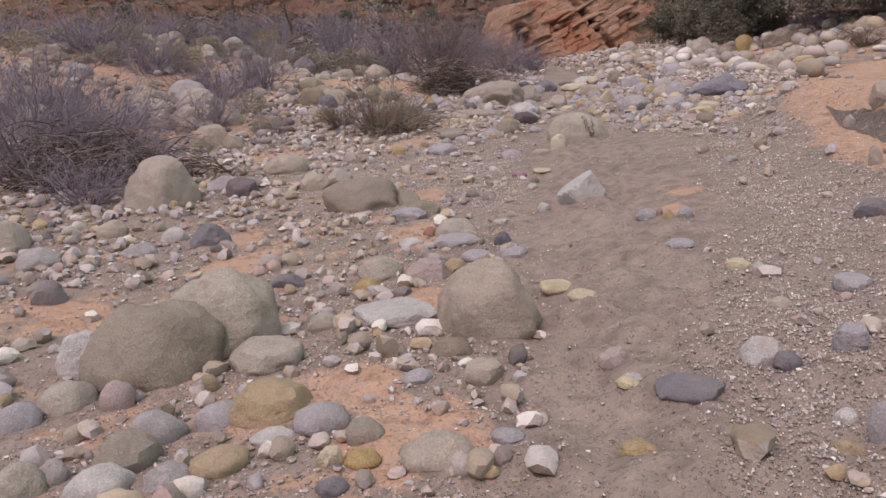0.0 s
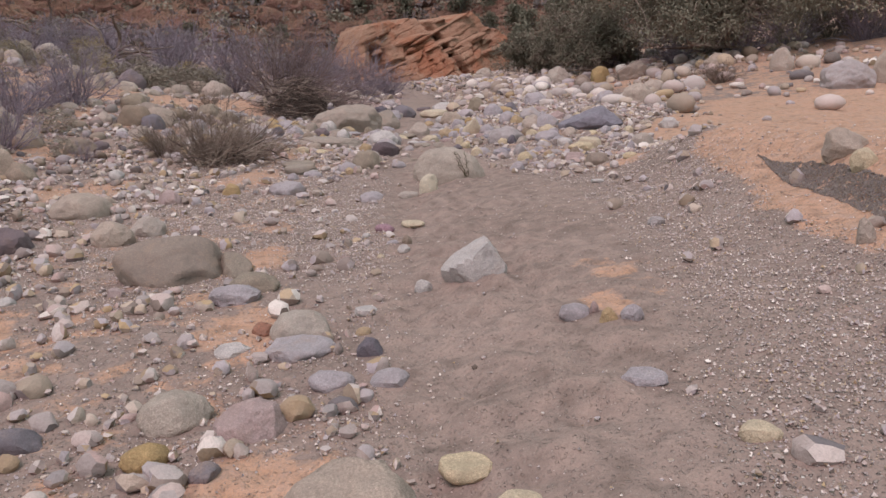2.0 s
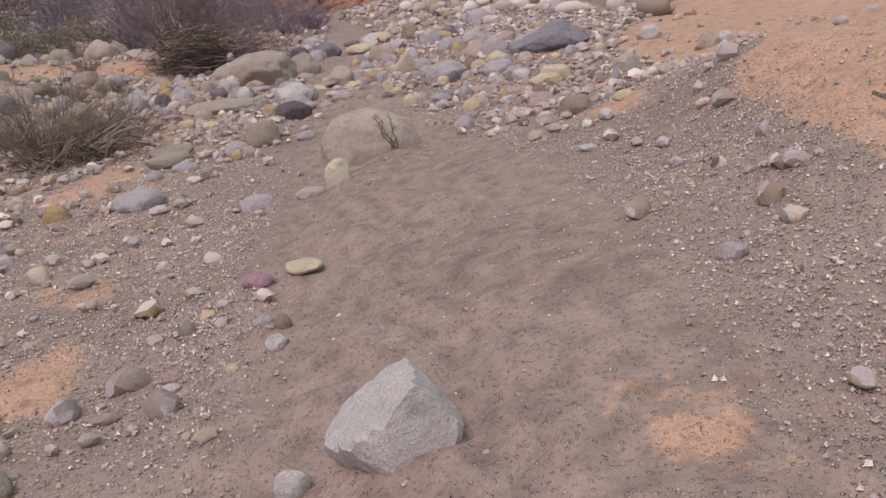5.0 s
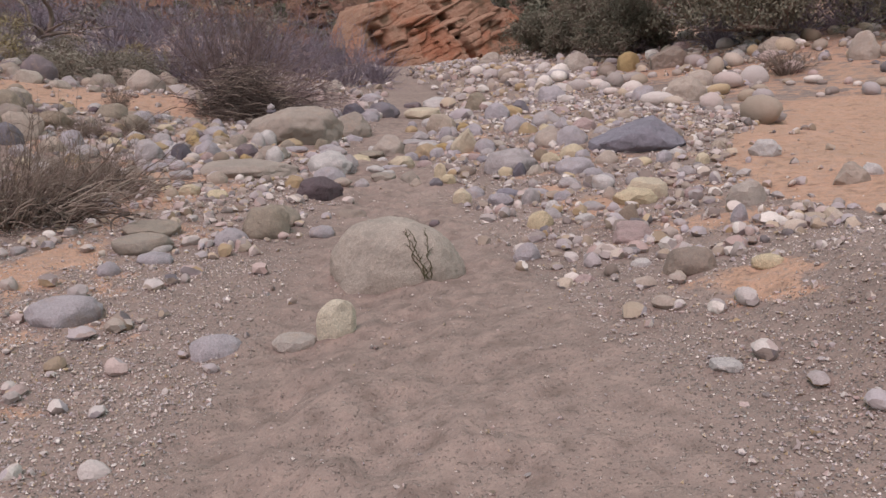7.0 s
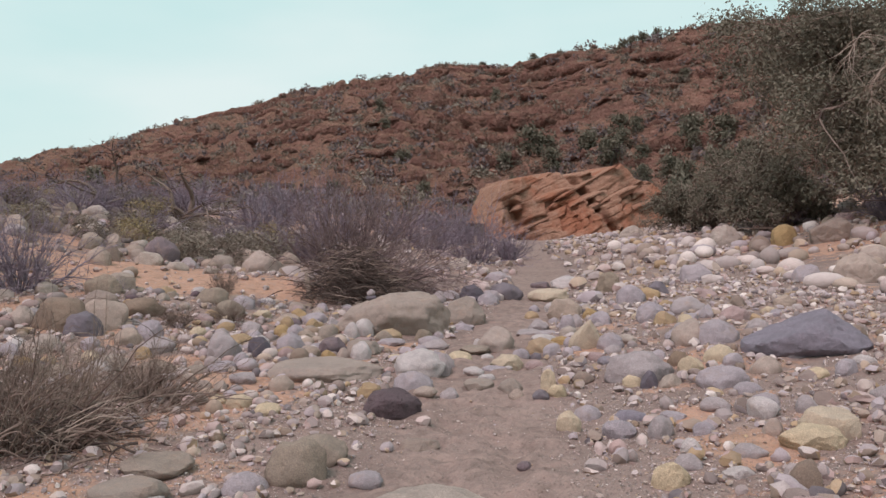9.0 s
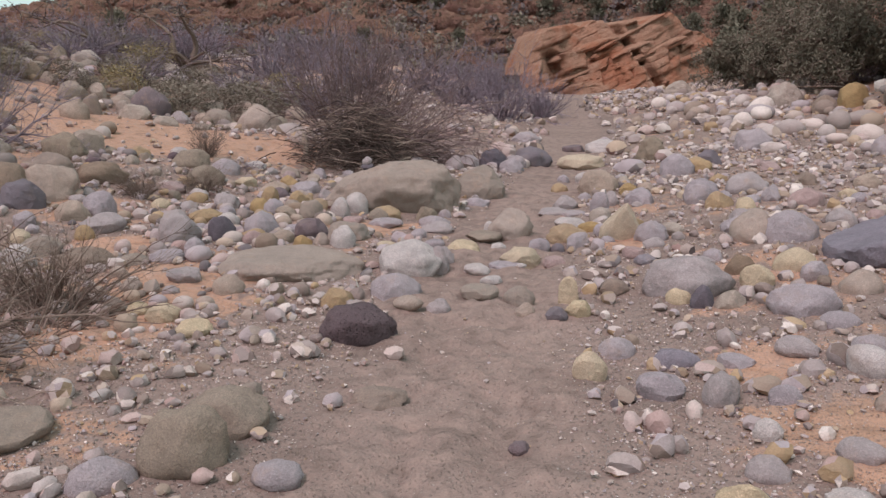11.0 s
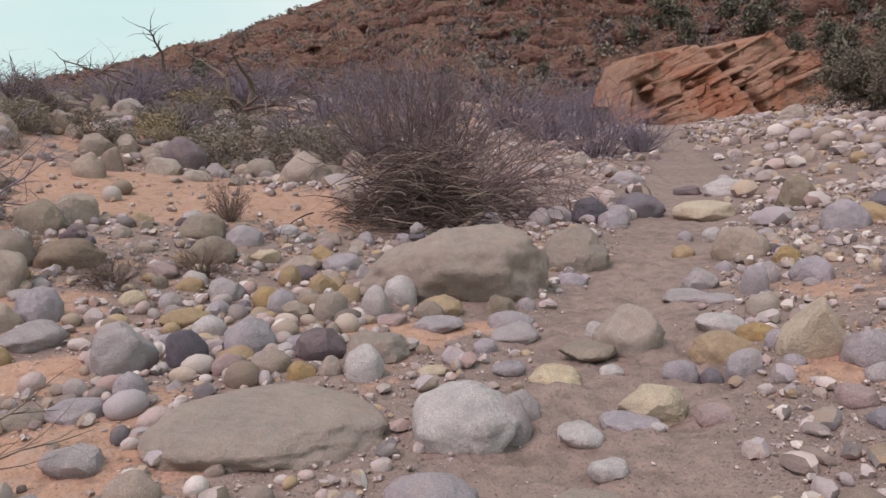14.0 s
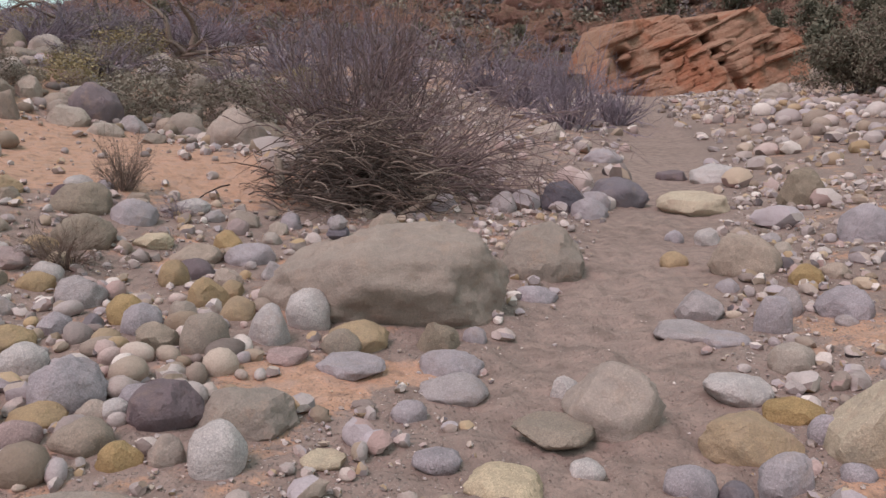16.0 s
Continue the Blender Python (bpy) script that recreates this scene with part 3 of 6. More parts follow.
# ---- rocks ----
def rock_mesh(kind, seed, detail):
    """A stone about one metre across, of one of several shapes; z from -0.5 to 0.5."""
    bm = bmesh.new()
    bmesh.ops.create_icosphere(bm, subdivisions=detail, radius=0.5)
    rng = random.Random(seed)
    o = Vector((rng.uniform(-50, 50), rng.uniform(-50, 50), rng.uniform(-50, 50)))
    planes = []
    cuts = {"block": 13, "wedge": 9, "flat": 8, "tall": 10, "slab": 9, "boulder": 9, "egg": 5, "dome": 3, "round": 13}[kind]
    for _ in range(cuts):
        n = Vector((rng.gauss(0, 1), rng.gauss(0, 1), rng.gauss(0, 0.8))).normalized()
        planes.append((n, rng.uniform(0.36, 0.46) if kind != "round" else rng.uniform(0.375, 0.475)))
    if kind == "wedge":
        planes += [(Vector((-0.55, -0.1, 0.8)).normalized(), 0.24), (Vector((0.75, 0, 0.6)).normalized(), 0.36)]
    if kind in ("flat", "slab"):
        planes.append((Vector((rng.uniform(-0.1, 0.1), -0.12, 1)).normalized(), 0.3))
    if kind == "boulder":
        planes += [(Vector((0.05, -0.25, 1)).normalized(), 0.33), (Vector((0.85, -0.5, 0.1)).normalized(), 0.38), (Vector((0.1, -0.85, -0.45)).normalized(), 0.36), (Vector((-0.62, -0.1, 0.78)).normalized(), 0.30), (Vector((-0.8, -0.6, 0.1)).normalized(), 0.36)]
    rough = {"round": 0.085, "egg": 0.045, "dome": 0.04, "block": 0.08, "boulder": 0.085}.get(kind, 0.06)
    for v in bm.verts:
        d = v.co.normalized()
        r = 0.5 * (1 + 2.2 * rough * noise.noise(d * 1.6 + o))
        for n, k in planes:
            a = d.dot(n)
            if a > 0.02:
                lim = k / a
                # soft cut, so that worn edges stay rounded
                if r > lim:
                    r = lim + (r - lim) * (0.16 if kind in ("round", "egg", "dome", "boulder", "slab") else 0.04)
        p = d * r
        p += d * rough * (0.35 * noise.noise(d * 4.5 + o) + 0.16 * noise.noise(d * 11 + o) + (0.08 * noise.noise(d * 26 + o) if detail > 3 else 0))
        if kind == "egg":
            p.x *= 1 - 0.35 * p.z
        v.co = p
    lo = [min(v.co[i] for v in bm.verts) for i in range(3)]
    hi = [max(v.co[i] for v in bm.verts) for i in range(3)]
    for v in bm.verts:
        v.co = Vector([(v.co[i] - lo[i]) / (hi[i] - lo[i]) - 0.5 for i in range(3)])
    me = bpy.data.meshes.new("rock")
    bm.to_mesh(me)
    bm.free()
    return me


TINT_WORDS = {
    "tan": "tan sandstone", "greytan": "grey-tan sandstone", "grey": "speckled grey granite", "lilac": "pale lilac-grey granite", "white": "whitish granite",
    "cream": "cream-coloured limestone", "yellow": "ochre-yellow sandstone", "brown": "dull brown sandstone", "olive": "olive-brown sandstone", "dun": "dun-brown sandstone", "slate": "dark slate-blue basalt", "slateblue": "pale slate-blue stone",
    "lava": "pitted dark purple lava", "purple": "dark purple volcanic", "pink": "pinkish quartz", "rust": "rust-red", "rose": "purple-rose", "ivory": "ivory-white limestone",
}
SHAPE_WORDS = {"round": "rounded", "block": "angular", "egg": "smooth egg-shaped", "wedge": "wedge-shaped", "flat": "flat", "tall": "upright", "slab": "long low", "boulder": "massive flat-topped", "dome": "smooth domed"}
ROCK_SHAPES = {}
PLACED = []


def rock_data(shape, tint, size, seed):
    """A shared mesh for stones of one shape and colour; big ones get more detail and a mesh of their own."""
    big = size > 0.55
    key = (shape, tint, size > 0.28, seed if big else seed % 3)
    if key not in ROCK_SHAPES:
        me = rock_mesh(shape, sum(ord(c) for c in shape + tint) * 7 + key[3] * 101, 5 if size > 0.9 else 4 if size > 0.28 else 3)
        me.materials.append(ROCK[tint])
        me.shade_smooth()
        if shape in ("block", "wedge", "flat", "tall"):
            me.set_sharp_from_angle(angle=radians(24))
        ROCK_SHAPES[key] = me
    return ROCK_SHAPES[key]


def rock(x, y, w, d, h, tint, shape="round", turn=0.0, sunk=0.42):
    """A stone that stands h metres out of the ground, w wide and d deep."""
    seed = len(PLACED)
    rng = random.Random(seed)
    size = max(w, d)
    name = "boulder" if size > 0.5 else "cobble" if size > 0.2 else "stone"
    ob = new(name, rock_data(shape, tint, size, seed))
    if shape == "slab":
        sunk = 0.62
    if shape == "dome":
        sunk = 0.52
    full = h / (1 - sunk)
    z = float(ground_top(np.float64(x), np.float64(y)))
    lean = 5 if size < 0.6 and shape != "flat" else 2
    ob.matrix_world = pose(x, y, z + h - full / 2, rng.uniform(-lean, lean), rng.uniform(-lean, lean), turn + rng.uniform(-6, 6)) @ Matrix.Diagonal((w * 1.04, d, full, 1))
    where = "half buried in sand" if shape in ("dome", "slab", "egg") or sunk > 0.4 else "resting among gravel" if size < 0.5 else "resting on the wash bed"
    tagged(ob, f"{SHAPE_WORDS[shape]} {TINT_WORDS[tint]} {name} {where}", "rock", "rocks in the wash")
    PLACED.append((x, y, size / 2))
    return ob

rock(-1.62, 4.04, 0.70, 0.59, 0.37, "olive", "round", 22)
rock(-1.34, 4.34, 0.65, 0.55, 0.44, "greytan", "round", 17)
rock(-1.02, 3.98, 0.37, 0.33, 0.11, "greytan", "flat", 14)
rock(-0.89, 3.40, 0.39, 0.33, 0.16, "yellow", "block", 14)
rock(-2.03, 4.15, 0.29, 0.25, 0.23, "white", "block", 26)
rock(-3.39, 9.38, 0.84, 0.72, 0.58, "tan", "round", 20)
rock(-0.94, 8.36, 0.81, 0.69, 0.31, "brown", "round", 6)
rock(-2.24, 11.07, 0.64, 0.55, 0.25, "tan", "round", 11)
rock(-2.53, 9.70, 0.40, 0.34, 0.21, "purple", "block", 15)
rock(-2.24, 7.28, 0.36, 0.30, 0.20, "slate", "block", 17)
rock(-3.62, 6.85, 0.38, 0.33, 0.16, "grey", "round", 28)
rock(-0.22, 5.44, 0.30, 0.25, 0.15, "pink", "block", 2)
rock(-0.56, 5.67, 0.32, 0.27, 0.14, "greytan", "round", 5)
rock(0.14, 4.25, 0.55, 0.47, 0.39, "tan", "round", -2)
rock(1.15, 7.27, 0.43, 0.35, 0.25, "white", "wedge", -11)
rock(-0.07, 3.88, 0.21, 0.18, 0.09, "brown", "round", 0)
rock(-0.39, 4.57, 0.48, 0.43, 0.09, "white", "flat", 5)
rock(0.58, 4.80, 0.20, 0.18, 0.05, "cream", "flat", -7)
rock(0.68, 4.43, 0.16, 0.13, 0.05, "cream", "block", -9)
rock(1.23, 3.23, 0.18, 0.15, 0.10, "white", "block", -22)
rock(1.29, 3.13, 0.11, 0.10, 0.06, "slate", "block", -23)
rock(0.86, 3.01, 0.26, 0.23, 0.06, "slate", "flat", -17)
rock(0.58, 2.66, 0.14, 0.12, 0.05, "yellow", "block", -13)
rock(0.67, 3.50, 0.14, 0.11, 0.07, "pink", "wedge", -12)
rock(1.54, 3.14, 0.13, 0.11, 0.10, "lilac", "flat", -27)
rock(1.31, 2.68, 0.10, 0.09, 0.06, "white", "round", -27)
rock(1.94, 3.94, 0.18, 0.16, 0.06, "lilac", "flat", -27)
rock(1.56, 3.87, 0.11, 0.09, 0.05, "tan", "round", -23)
rock(2.65, 5.13, 0.22, 0.19, 0.10, "slate", "block", -28)
rock(1.60, 4.58, 0.15, 0.12, 0.06, "cream", "block", -20)
rock(-1.39, 3.04, 0.28, 0.24, 0.14, "olive", "block", 24)
rock(-1.43, 2.86, 0.28, 0.24, 0.09, "white", "round", 26)
rock(-1.75, 2.90, 0.19, 0.16, 0.13, "greytan", "round", 31)
rock(-1.92, 3.68, 0.27, 0.23, 0.13, "greytan", "round", 27)
rock(-2.06, 3.50, 0.20, 0.17, 0.11, "lilac", "round", 30)
rock(-1.66, 2.96, 0.13, 0.11, 0.09, "grey", "round", 29)
rock(-1.33, 3.25, 0.24, 0.20, 0.12, "grey", "round", 22)
rock(-1.09, 3.36, 0.22, 0.19, 0.09, "lilac", "round", 18)
rock(-0.62, 3.21, 0.23, 0.20, 0.10, "lilac", "round", 11)
rock(-0.82, 3.14, 0.18, 0.16, 0.03, "white", "flat", 14)
rock(-0.54, 2.85, 0.10, 0.08, 0.08, "cream", "block", 10)
rock(-0.42, 3.06, 0.16, 0.13, 0.08, "olive", "round", 7)
rock(-0.98, 2.92, 0.23, 0.20, 0.08, "yellow", "round", 18)
rock(-0.42, 2.87, 0.15, 0.13, 0.05, "yellow", "round", 8)
rock(-0.13, 2.81, 0.28, 0.24, 0.09, "tan", "round", 2)
rock(-1.66, 3.63, 0.16, 0.14, 0.13, "pink", "round", 24)
rock(-1.17, 2.87, 0.19, 0.16, 0.08, "grey", "block", 22)
rock(-0.51, 2.69, 0.12, 0.11, 0.05, "slate", "round", 10)
rock(-0.62, 5.25, 0.19, 0.16, 0.08, "yellow", "round", 6)
rock(-1.21, 5.57, 0.24, 0.20, 0.09, "slate", "block", 12)
rock(-0.80, 4.52, 0.19, 0.16, 0.08, "greytan", "round", 10)
rock(-6.76, 18.45, 1.24, 1.05, 0.52, "tan", "block", 20)
rock(-5.37, 17.66, 1.07, 0.91, 0.70, "tan", "block", 17)
rock(-8.18, 16.08, 0.98, 0.83, 0.62, "tan", "round", 27)
rock(-4.23, 7.55, 0.37, 0.31, 0.28, "greytan", "round", 29)
rock(-2.89, 5.54, 0.24, 0.21, 0.16, "slate", "block", 28)
rock(-2.81, 7.07, 0.30, 0.25, 0.11, "grey", "round", 22)
rock(-3.38, 7.86, 0.30, 0.26, 0.16, "tan", "round", 23)
rock(-2.66, 7.54, 0.26, 0.22, 0.12, "white", "round", 19)
rock(-2.85, 10.01, 0.38, 0.32, 0.20, "grey", "round", 16)
rock(-1.64, 9.70, 0.37, 0.31, 0.20, "tan", "block", 9)
rock(-1.42, 10.11, 0.35, 0.30, 0.18, "greytan", "block", 8)
rock(-5.18, 11.04, 0.46, 0.39, 0.20, "tan", "round", 25)
rock(-2.05, 5.20, 0.15, 0.13, 0.07, "lilac", "block", 21)
rock(0.08, 3.53, 0.18, 0.16, 0.08, "tan", "flat", -2)
rock(-0.22, 3.57, 0.15, 0.13, 0.06, "lilac", "block", 3)
rock(0.14, 2.91, 0.13, 0.11, 0.05, "lilac", "block", -4)
rock(0.69, 3.23, 0.11, 0.09, 0.05, "white", "block", -13)
rock(0.65, 3.15, 0.10, 0.09, 0.03, "cream", "block", -12)
rock(1.35, 2.52, 0.09, 0.08, 0.12, "lilac", "round", -29)
rock(1.23, 2.50, 0.11, 0.09, 0.06, "yellow", "block", -27)
rock(-0.00, 6.64, 0.34, 0.29, 0.14, "greytan", "round", 4)
rock(-0.42, 7.51, 0.33, 0.28, 0.11, "lilac", "block", 9)
rock(-0.31, 7.78, 0.34, 0.29, 0.13, "olive", "round", 7)
rock(1.46, 6.14, 0.17, 0.14, 0.08, "lilac", "round", -22)
rock(1.54, 6.07, 0.05, 0.04, 0.06, "pink", "block", -24)
rock(1.57, 5.94, 0.09, 0.07, 0.08, "yellow", "block", -25)
rock(1.68, 5.90, 0.12, 0.10, 0.07, "lilac", "block", -27)
rock(1.43, 5.18, 0.19, 0.17, 0.05, "lilac", "flat", -30)
rock(0.36, 6.22, 0.14, 0.12, 0.09, "slate", "block", -2)
rock(0.42, 5.79, 0.20, 0.17, 0.08, "lilac", "block", -4)
rock(-0.01, 6.38, 0.37, 0.33, 0.07, "lilac", "flat", 5)
rock(-0.37, 6.47, 0.19, 0.16, 0.06, "white", "block", 10)
rock(-0.21, 6.76, 0.14, 0.12, 0.07, "rust", "block", 7)
rock(0.14, 5.89, 0.22, 0.19, 0.07, "lilac", "round", 2)
rock(0.40, 6.96, 0.14, 0.13, 0.05, "white", "flat", -2)
rock(0.35, 6.57, 0.09, 0.08, 0.04, "yellow", "round", -2)
rock(0.81, 7.30, 0.12, 0.10, 0.07, "white", "block", -8)
rock(3.91, 7.39, 0.30, 0.26, 0.18, "tan", "block", -41)
rock(3.77, 7.00, 0.17, 0.14, 0.12, "cream", "block", -42)
rock(12.18, 16.15, 0.87, 0.78, 0.27, "slate", "flat", -43)
rock(15.59, 21.49, 1.11, 0.94, 0.89, "tan", "round", -40)
rock(14.03, 21.24, 1.27, 1.08, 0.69, "grey", "round", -37)
rock(14.82, 25.46, 0.68, 0.58, 0.68, "tan", "block", -33)
rock(3.18, 6.15, 0.10, 0.09, 0.14, "tan", "block", -44)
rock(14.58, 28.80, 1.14, 0.97, 0.50, "tan", "round", -29)
rock(15.28, 56.17, 1.85, 1.57, 1.48, "tan", "block", -16)
rock(0.78, 9.39, 0.18, 0.16, 0.06, "rose", "block", 5)
rock(1.04, 9.41, 0.21, 0.19, 0.04, "cream", "flat", 1)
rock(0.87, 8.55, 0.08, 0.07, 0.06, "brown", "round", 5)
rock(0.83, 8.43, 0.10, 0.09, 0.05, "white", "block", 7)
rock(0.78, 8.76, 0.10, 0.09, 0.03, "lilac", "round", 7)
rock(-0.12, 12.06, 0.42, 0.35, 0.14, "lilac", "round", 12)
rock(0.85, 11.33, 0.28, 0.23, 0.10, "lilac", "round", 3)
rock(1.26, 11.30, 0.23, 0.20, 0.06, "greytan", "flat", -2)
rock(1.49, 11.27, 0.21, 0.11, 0.20, "ivory", "tall", -4)
rock(0.37, 8.43, 0.09, 0.08, 0.04, "pink", "round", 17)
rock(0.36, 8.34, 0.09, 0.08, 0.03, "white", "block", 18)
rock(-0.77, 12.04, 0.22, 0.19, 0.13, "yellow", "block", 17)
rock(3.53, 11.32, 0.29, 0.25, 0.14, "brown", "round", -25)
rock(2.86, 12.42, 0.19, 0.16, 0.13, "lilac", "block", -16)
rock(3.40, 11.71, 0.13, 0.12, 0.05, "white", "flat", -22)
rock(3.02, 9.94, 0.13, 0.12, 0.03, "white", "flat", -27)
rock(0.22, 13.19, 0.26, 0.22, 0.08, "lilac", "round", 7)
rock(0.06, 13.60, 0.45, 0.40, 0.12, "olive", "flat", 8)
rock(1.06, 14.33, 0.44, 0.38, 0.17, "olive", "round", 0)
rock(0.59, 9.15, 0.07, 0.06, 0.03, "white", "block", 9)
rock(0.63, 8.31, 0.06, 0.05, 0.03, "cream", "block", 12)
rock(3.79, 10.95, 0.17, 0.14, 0.06, "cream", "round", -29)
rock(4.38, 12.31, 0.12, 0.10, 0.13, "lilac", "block", -28)
rock(1.00, 13.93, 0.38, 0.33, 0.24, "olive", "round", 17)
rock(0.72, 13.74, 0.29, 0.22, 0.13, "lilac", "egg", 21)
rock(1.46, 13.77, 0.21, 0.18, 0.08, "lilac", "round", 11)
rock(0.18, 13.53, 0.22, 0.19, 0.07, "white", "round", 29)
rock(0.04, 14.12, 0.46, 0.42, 0.08, "olive", "flat", 27)
rock(1.75, 14.72, 0.30, 0.25, 0.09, "brown", "block", 6)
rock(2.47, 14.15, 0.10, 0.08, 0.05, "purple", "block", -3)
rock(4.48, 14.15, 0.37, 0.33, 0.17, "cream", "flat", -27)
rock(5.54, 16.98, 1.19, 0.95, 0.38, "slateblue", "wedge", -24)
rock(5.33, 16.74, 0.28, 0.24, 0.24, "lilac", "round", -24)
rock(6.07, 17.19, 0.37, 0.32, 0.15, "brown", "round", -27)
rock(3.89, 18.56, 0.32, 0.27, 0.19, "lilac", "round", -10)
rock(4.37, 15.94, 0.44, 0.37, 0.17, "lilac", "round", -19)
rock(3.11, 15.45, 0.23, 0.19, 0.12, "lilac", "round", -8)
rock(2.89, 15.03, 0.19, 0.16, 0.15, "cream", "block", -7)
rock(3.22, 14.73, 0.25, 0.22, 0.12, "lilac", "block", -11)
rock(4.29, 13.97, 0.39, 0.33, 0.13, "cream", "block", -26)
rock(3.91, 13.18, 0.18, 0.15, 0.15, "brown", "round", -26)
rock(3.66, 13.50, 0.18, 0.14, 0.06, "white", "wedge", -20)
rock(3.44, 13.75, 0.17, 0.15, 0.09, "grey", "round", -16)
rock(3.56, 14.12, 0.13, 0.11, 0.09, "white", "block", -16)
rock(4.69, 18.00, 0.41, 0.35, 0.27, "tan", "round", -16)
rock(4.95, 17.82, 0.46, 0.39, 0.25, "lilac", "round", -18)
rock(7.06, 25.76, 0.68, 0.58, 0.37, "lilac", "round", -17)
rock(8.28, 23.26, 0.48, 0.41, 0.33, "lilac", "round", -24)
rock(9.19, 23.19, 0.92, 0.78, 0.53, "tan", "round", -27)
rock(4.91, 20.75, 0.43, 0.36, 0.24, "lilac", "round", -14)
rock(5.73, 19.59, 0.38, 0.32, 0.20, "pink", "round", -19)
rock(5.46, 20.79, 0.50, 0.43, 0.24, "grey", "round", -16)
rock(4.86, 16.24, 0.28, 0.24, 0.15, "tan", "round", -22)
rock(3.80, 16.23, 0.16, 0.13, 0.15, "slate", "block", -13)
rock(3.77, 14.50, 0.16, 0.13, 0.09, "lilac", "round", -18)
rock(4.17, 14.31, 0.14, 0.12, 0.11, "tan", "round", -23)
rock(3.86, 13.87, 0.21, 0.17, 0.07, "grey", "round", -21)
rock(4.07, 15.20, 0.23, 0.20, 0.09, "grey", "round", -18)
rock(4.42, 15.07, 0.21, 0.18, 0.11, "lilac", "round", -22)
rock(4.60, 14.76, 0.16, 0.14, 0.12, "grey", "round", -25)
rock(4.46, 15.57, 0.23, 0.19, 0.09, "lilac", "round", -21)
rock(3.72, 15.14, 0.20, 0.18, 0.06, "lilac", "flat", -15)
rock(4.25, 16.92, 0.21, 0.18, 0.15, "brown", "block", -15)
rock(3.68, 16.40, 0.19, 0.16, 0.10, "cream", "round", -12)
rock(15.91, 58.32, 2.11, 1.80, 1.79, "tan", "block", -16)
rock(11.83, 32.93, 0.79, 0.67, 0.62, "yellow", "block", -22)
rock(12.67, 31.67, 1.19, 1.01, 0.64, "brown", "block", -25)
rock(10.94, 35.51, 1.06, 0.90, 0.69, "greytan", "round", -19)
rock(11.01, 32.67, 0.63, 0.54, 0.46, "brown", "round", -21)
rock(14.35, 48.04, 1.82, 1.55, 1.30, "purple", "round", -18)
rock(10.20, 45.98, 1.24, 1.05, 0.63, "greytan", "round", -12)
rock(13.15, 31.13, 0.59, 0.50, 0.43, "tan", "block", -27)
rock(10.72, 25.67, 0.65, 0.56, 0.42, "tan", "round", -28)
rock(5.60, 23.83, 0.39, 0.33, 0.17, "yellow", "block", -13)
rock(6.76, 20.48, 0.30, 0.25, 0.16, "tan", "round", -23)
rock(2.94, 16.17, 0.18, 0.15, 0.10, "cream", "block", -6)
rock(4.24, 42.98, 0.82, 0.70, 0.49, "slate", "round", -3)
rock(2.18, 32.94, 0.70, 0.60, 0.36, "greytan", "round", 0)
rock(3.79, 16.61, 0.64, 0.54, 0.27, "grey", "round", -18)
rock(0.60, 17.5, 1.20, 1.10, 0.13, "dun", "slab", 19)
rock(1.65, 17.52, 0.54, 0.46, 0.24, "white", "round", 7)
rock(1.62, 16.71, 0.40, 0.34, 0.18, "lilac", "round", 9)
rock(1.87, 17.55, 0.21, 0.18, 0.22, "grey", "round", 4)
rock(1.20, 16.44, 0.26, 0.22, 0.13, "yellow", "block", 15)
rock(1.74, 16.36, 0.22, 0.19, 0.07, "tan", "round", 8)
rock(1.96, 16.35, 0.18, 0.15, 0.10, "grey", "round", 4)
rock(0.32, 16.66, 0.24, 0.20, 0.14, "tan", "round", 25)
rock(2.55, 16.64, 0.24, 0.20, 0.14, "olive", "round", -4)
rock(2.58, 16.30, 0.15, 0.12, 0.10, "tan", "round", -5)
rock(2.79, 16.10, 0.15, 0.13, 0.07, "slate", "block", -9)
rock(2.91, 16.53, 0.15, 0.08, 0.20, "cream", "tall", -10)
rock(2.34, 17.15, 0.18, 0.16, 0.06, "white", "flat", -1)
rock(2.21, 17.57, 0.22, 0.18, 0.09, "white", "round", 0)
rock(2.25, 16.72, 0.29, 0.26, 0.08, "olive", "flat", -0)
rock(2.36, 25.07, 0.52, 0.45, 0.35, "slate", "block", -1)
rock(3.07, 25.70, 0.77, 0.65, 0.33, "slate", "round", -4)
rock(2.69, 24.70, 0.43, 0.36, 0.21, "lilac", "round", -2)
rock(3.92, 25.28, 0.83, 0.75, 0.20, "cream", "flat", -8)
rock(5.16, 25.30, 0.55, 0.46, 0.44, "olive", "block", -13)
rock(5.17, 23.25, 0.52, 0.44, 0.32, "lilac", "round", -15)
rock(4.07, 28.14, 0.47, 0.43, 0.14, "purple", "flat", -7)
rock(4.66, 27.74, 0.75, 0.64, 0.24, "white", "round", -9)
rock(3.13, 29.85, 0.69, 0.59, 0.22, "lilac", "round", -3)
rock(5.49, 23.46, 0.49, 0.42, 0.20, "yellow", "block", -17)
rock(-1.93, 19.22, 0.34, 0.28, 0.25, "lilac", "round", 32)
rock(-2.10, 18.96, 0.35, 0.30, 0.20, "tan", "round", 34)
rock(-2.79, 19.19, 0.47, 0.40, 0.30, "slate", "block", 37)
rock(-3.04, 20.30, 0.57, 0.49, 0.32, "brown", "round", 35)
rock(-2.53, 20.55, 0.63, 0.53, 0.23, "brown", "round", 31)
rock(-1.69, 18.79, 0.46, 0.39, 0.15, "grey", "round", 33)
rock(-0.50, 17.51, 0.31, 0.26, 0.11, "lilac", "round", 29)
rock(-0.68, 16.95, 0.16, 0.13, 0.09, "tan", "round", 34)
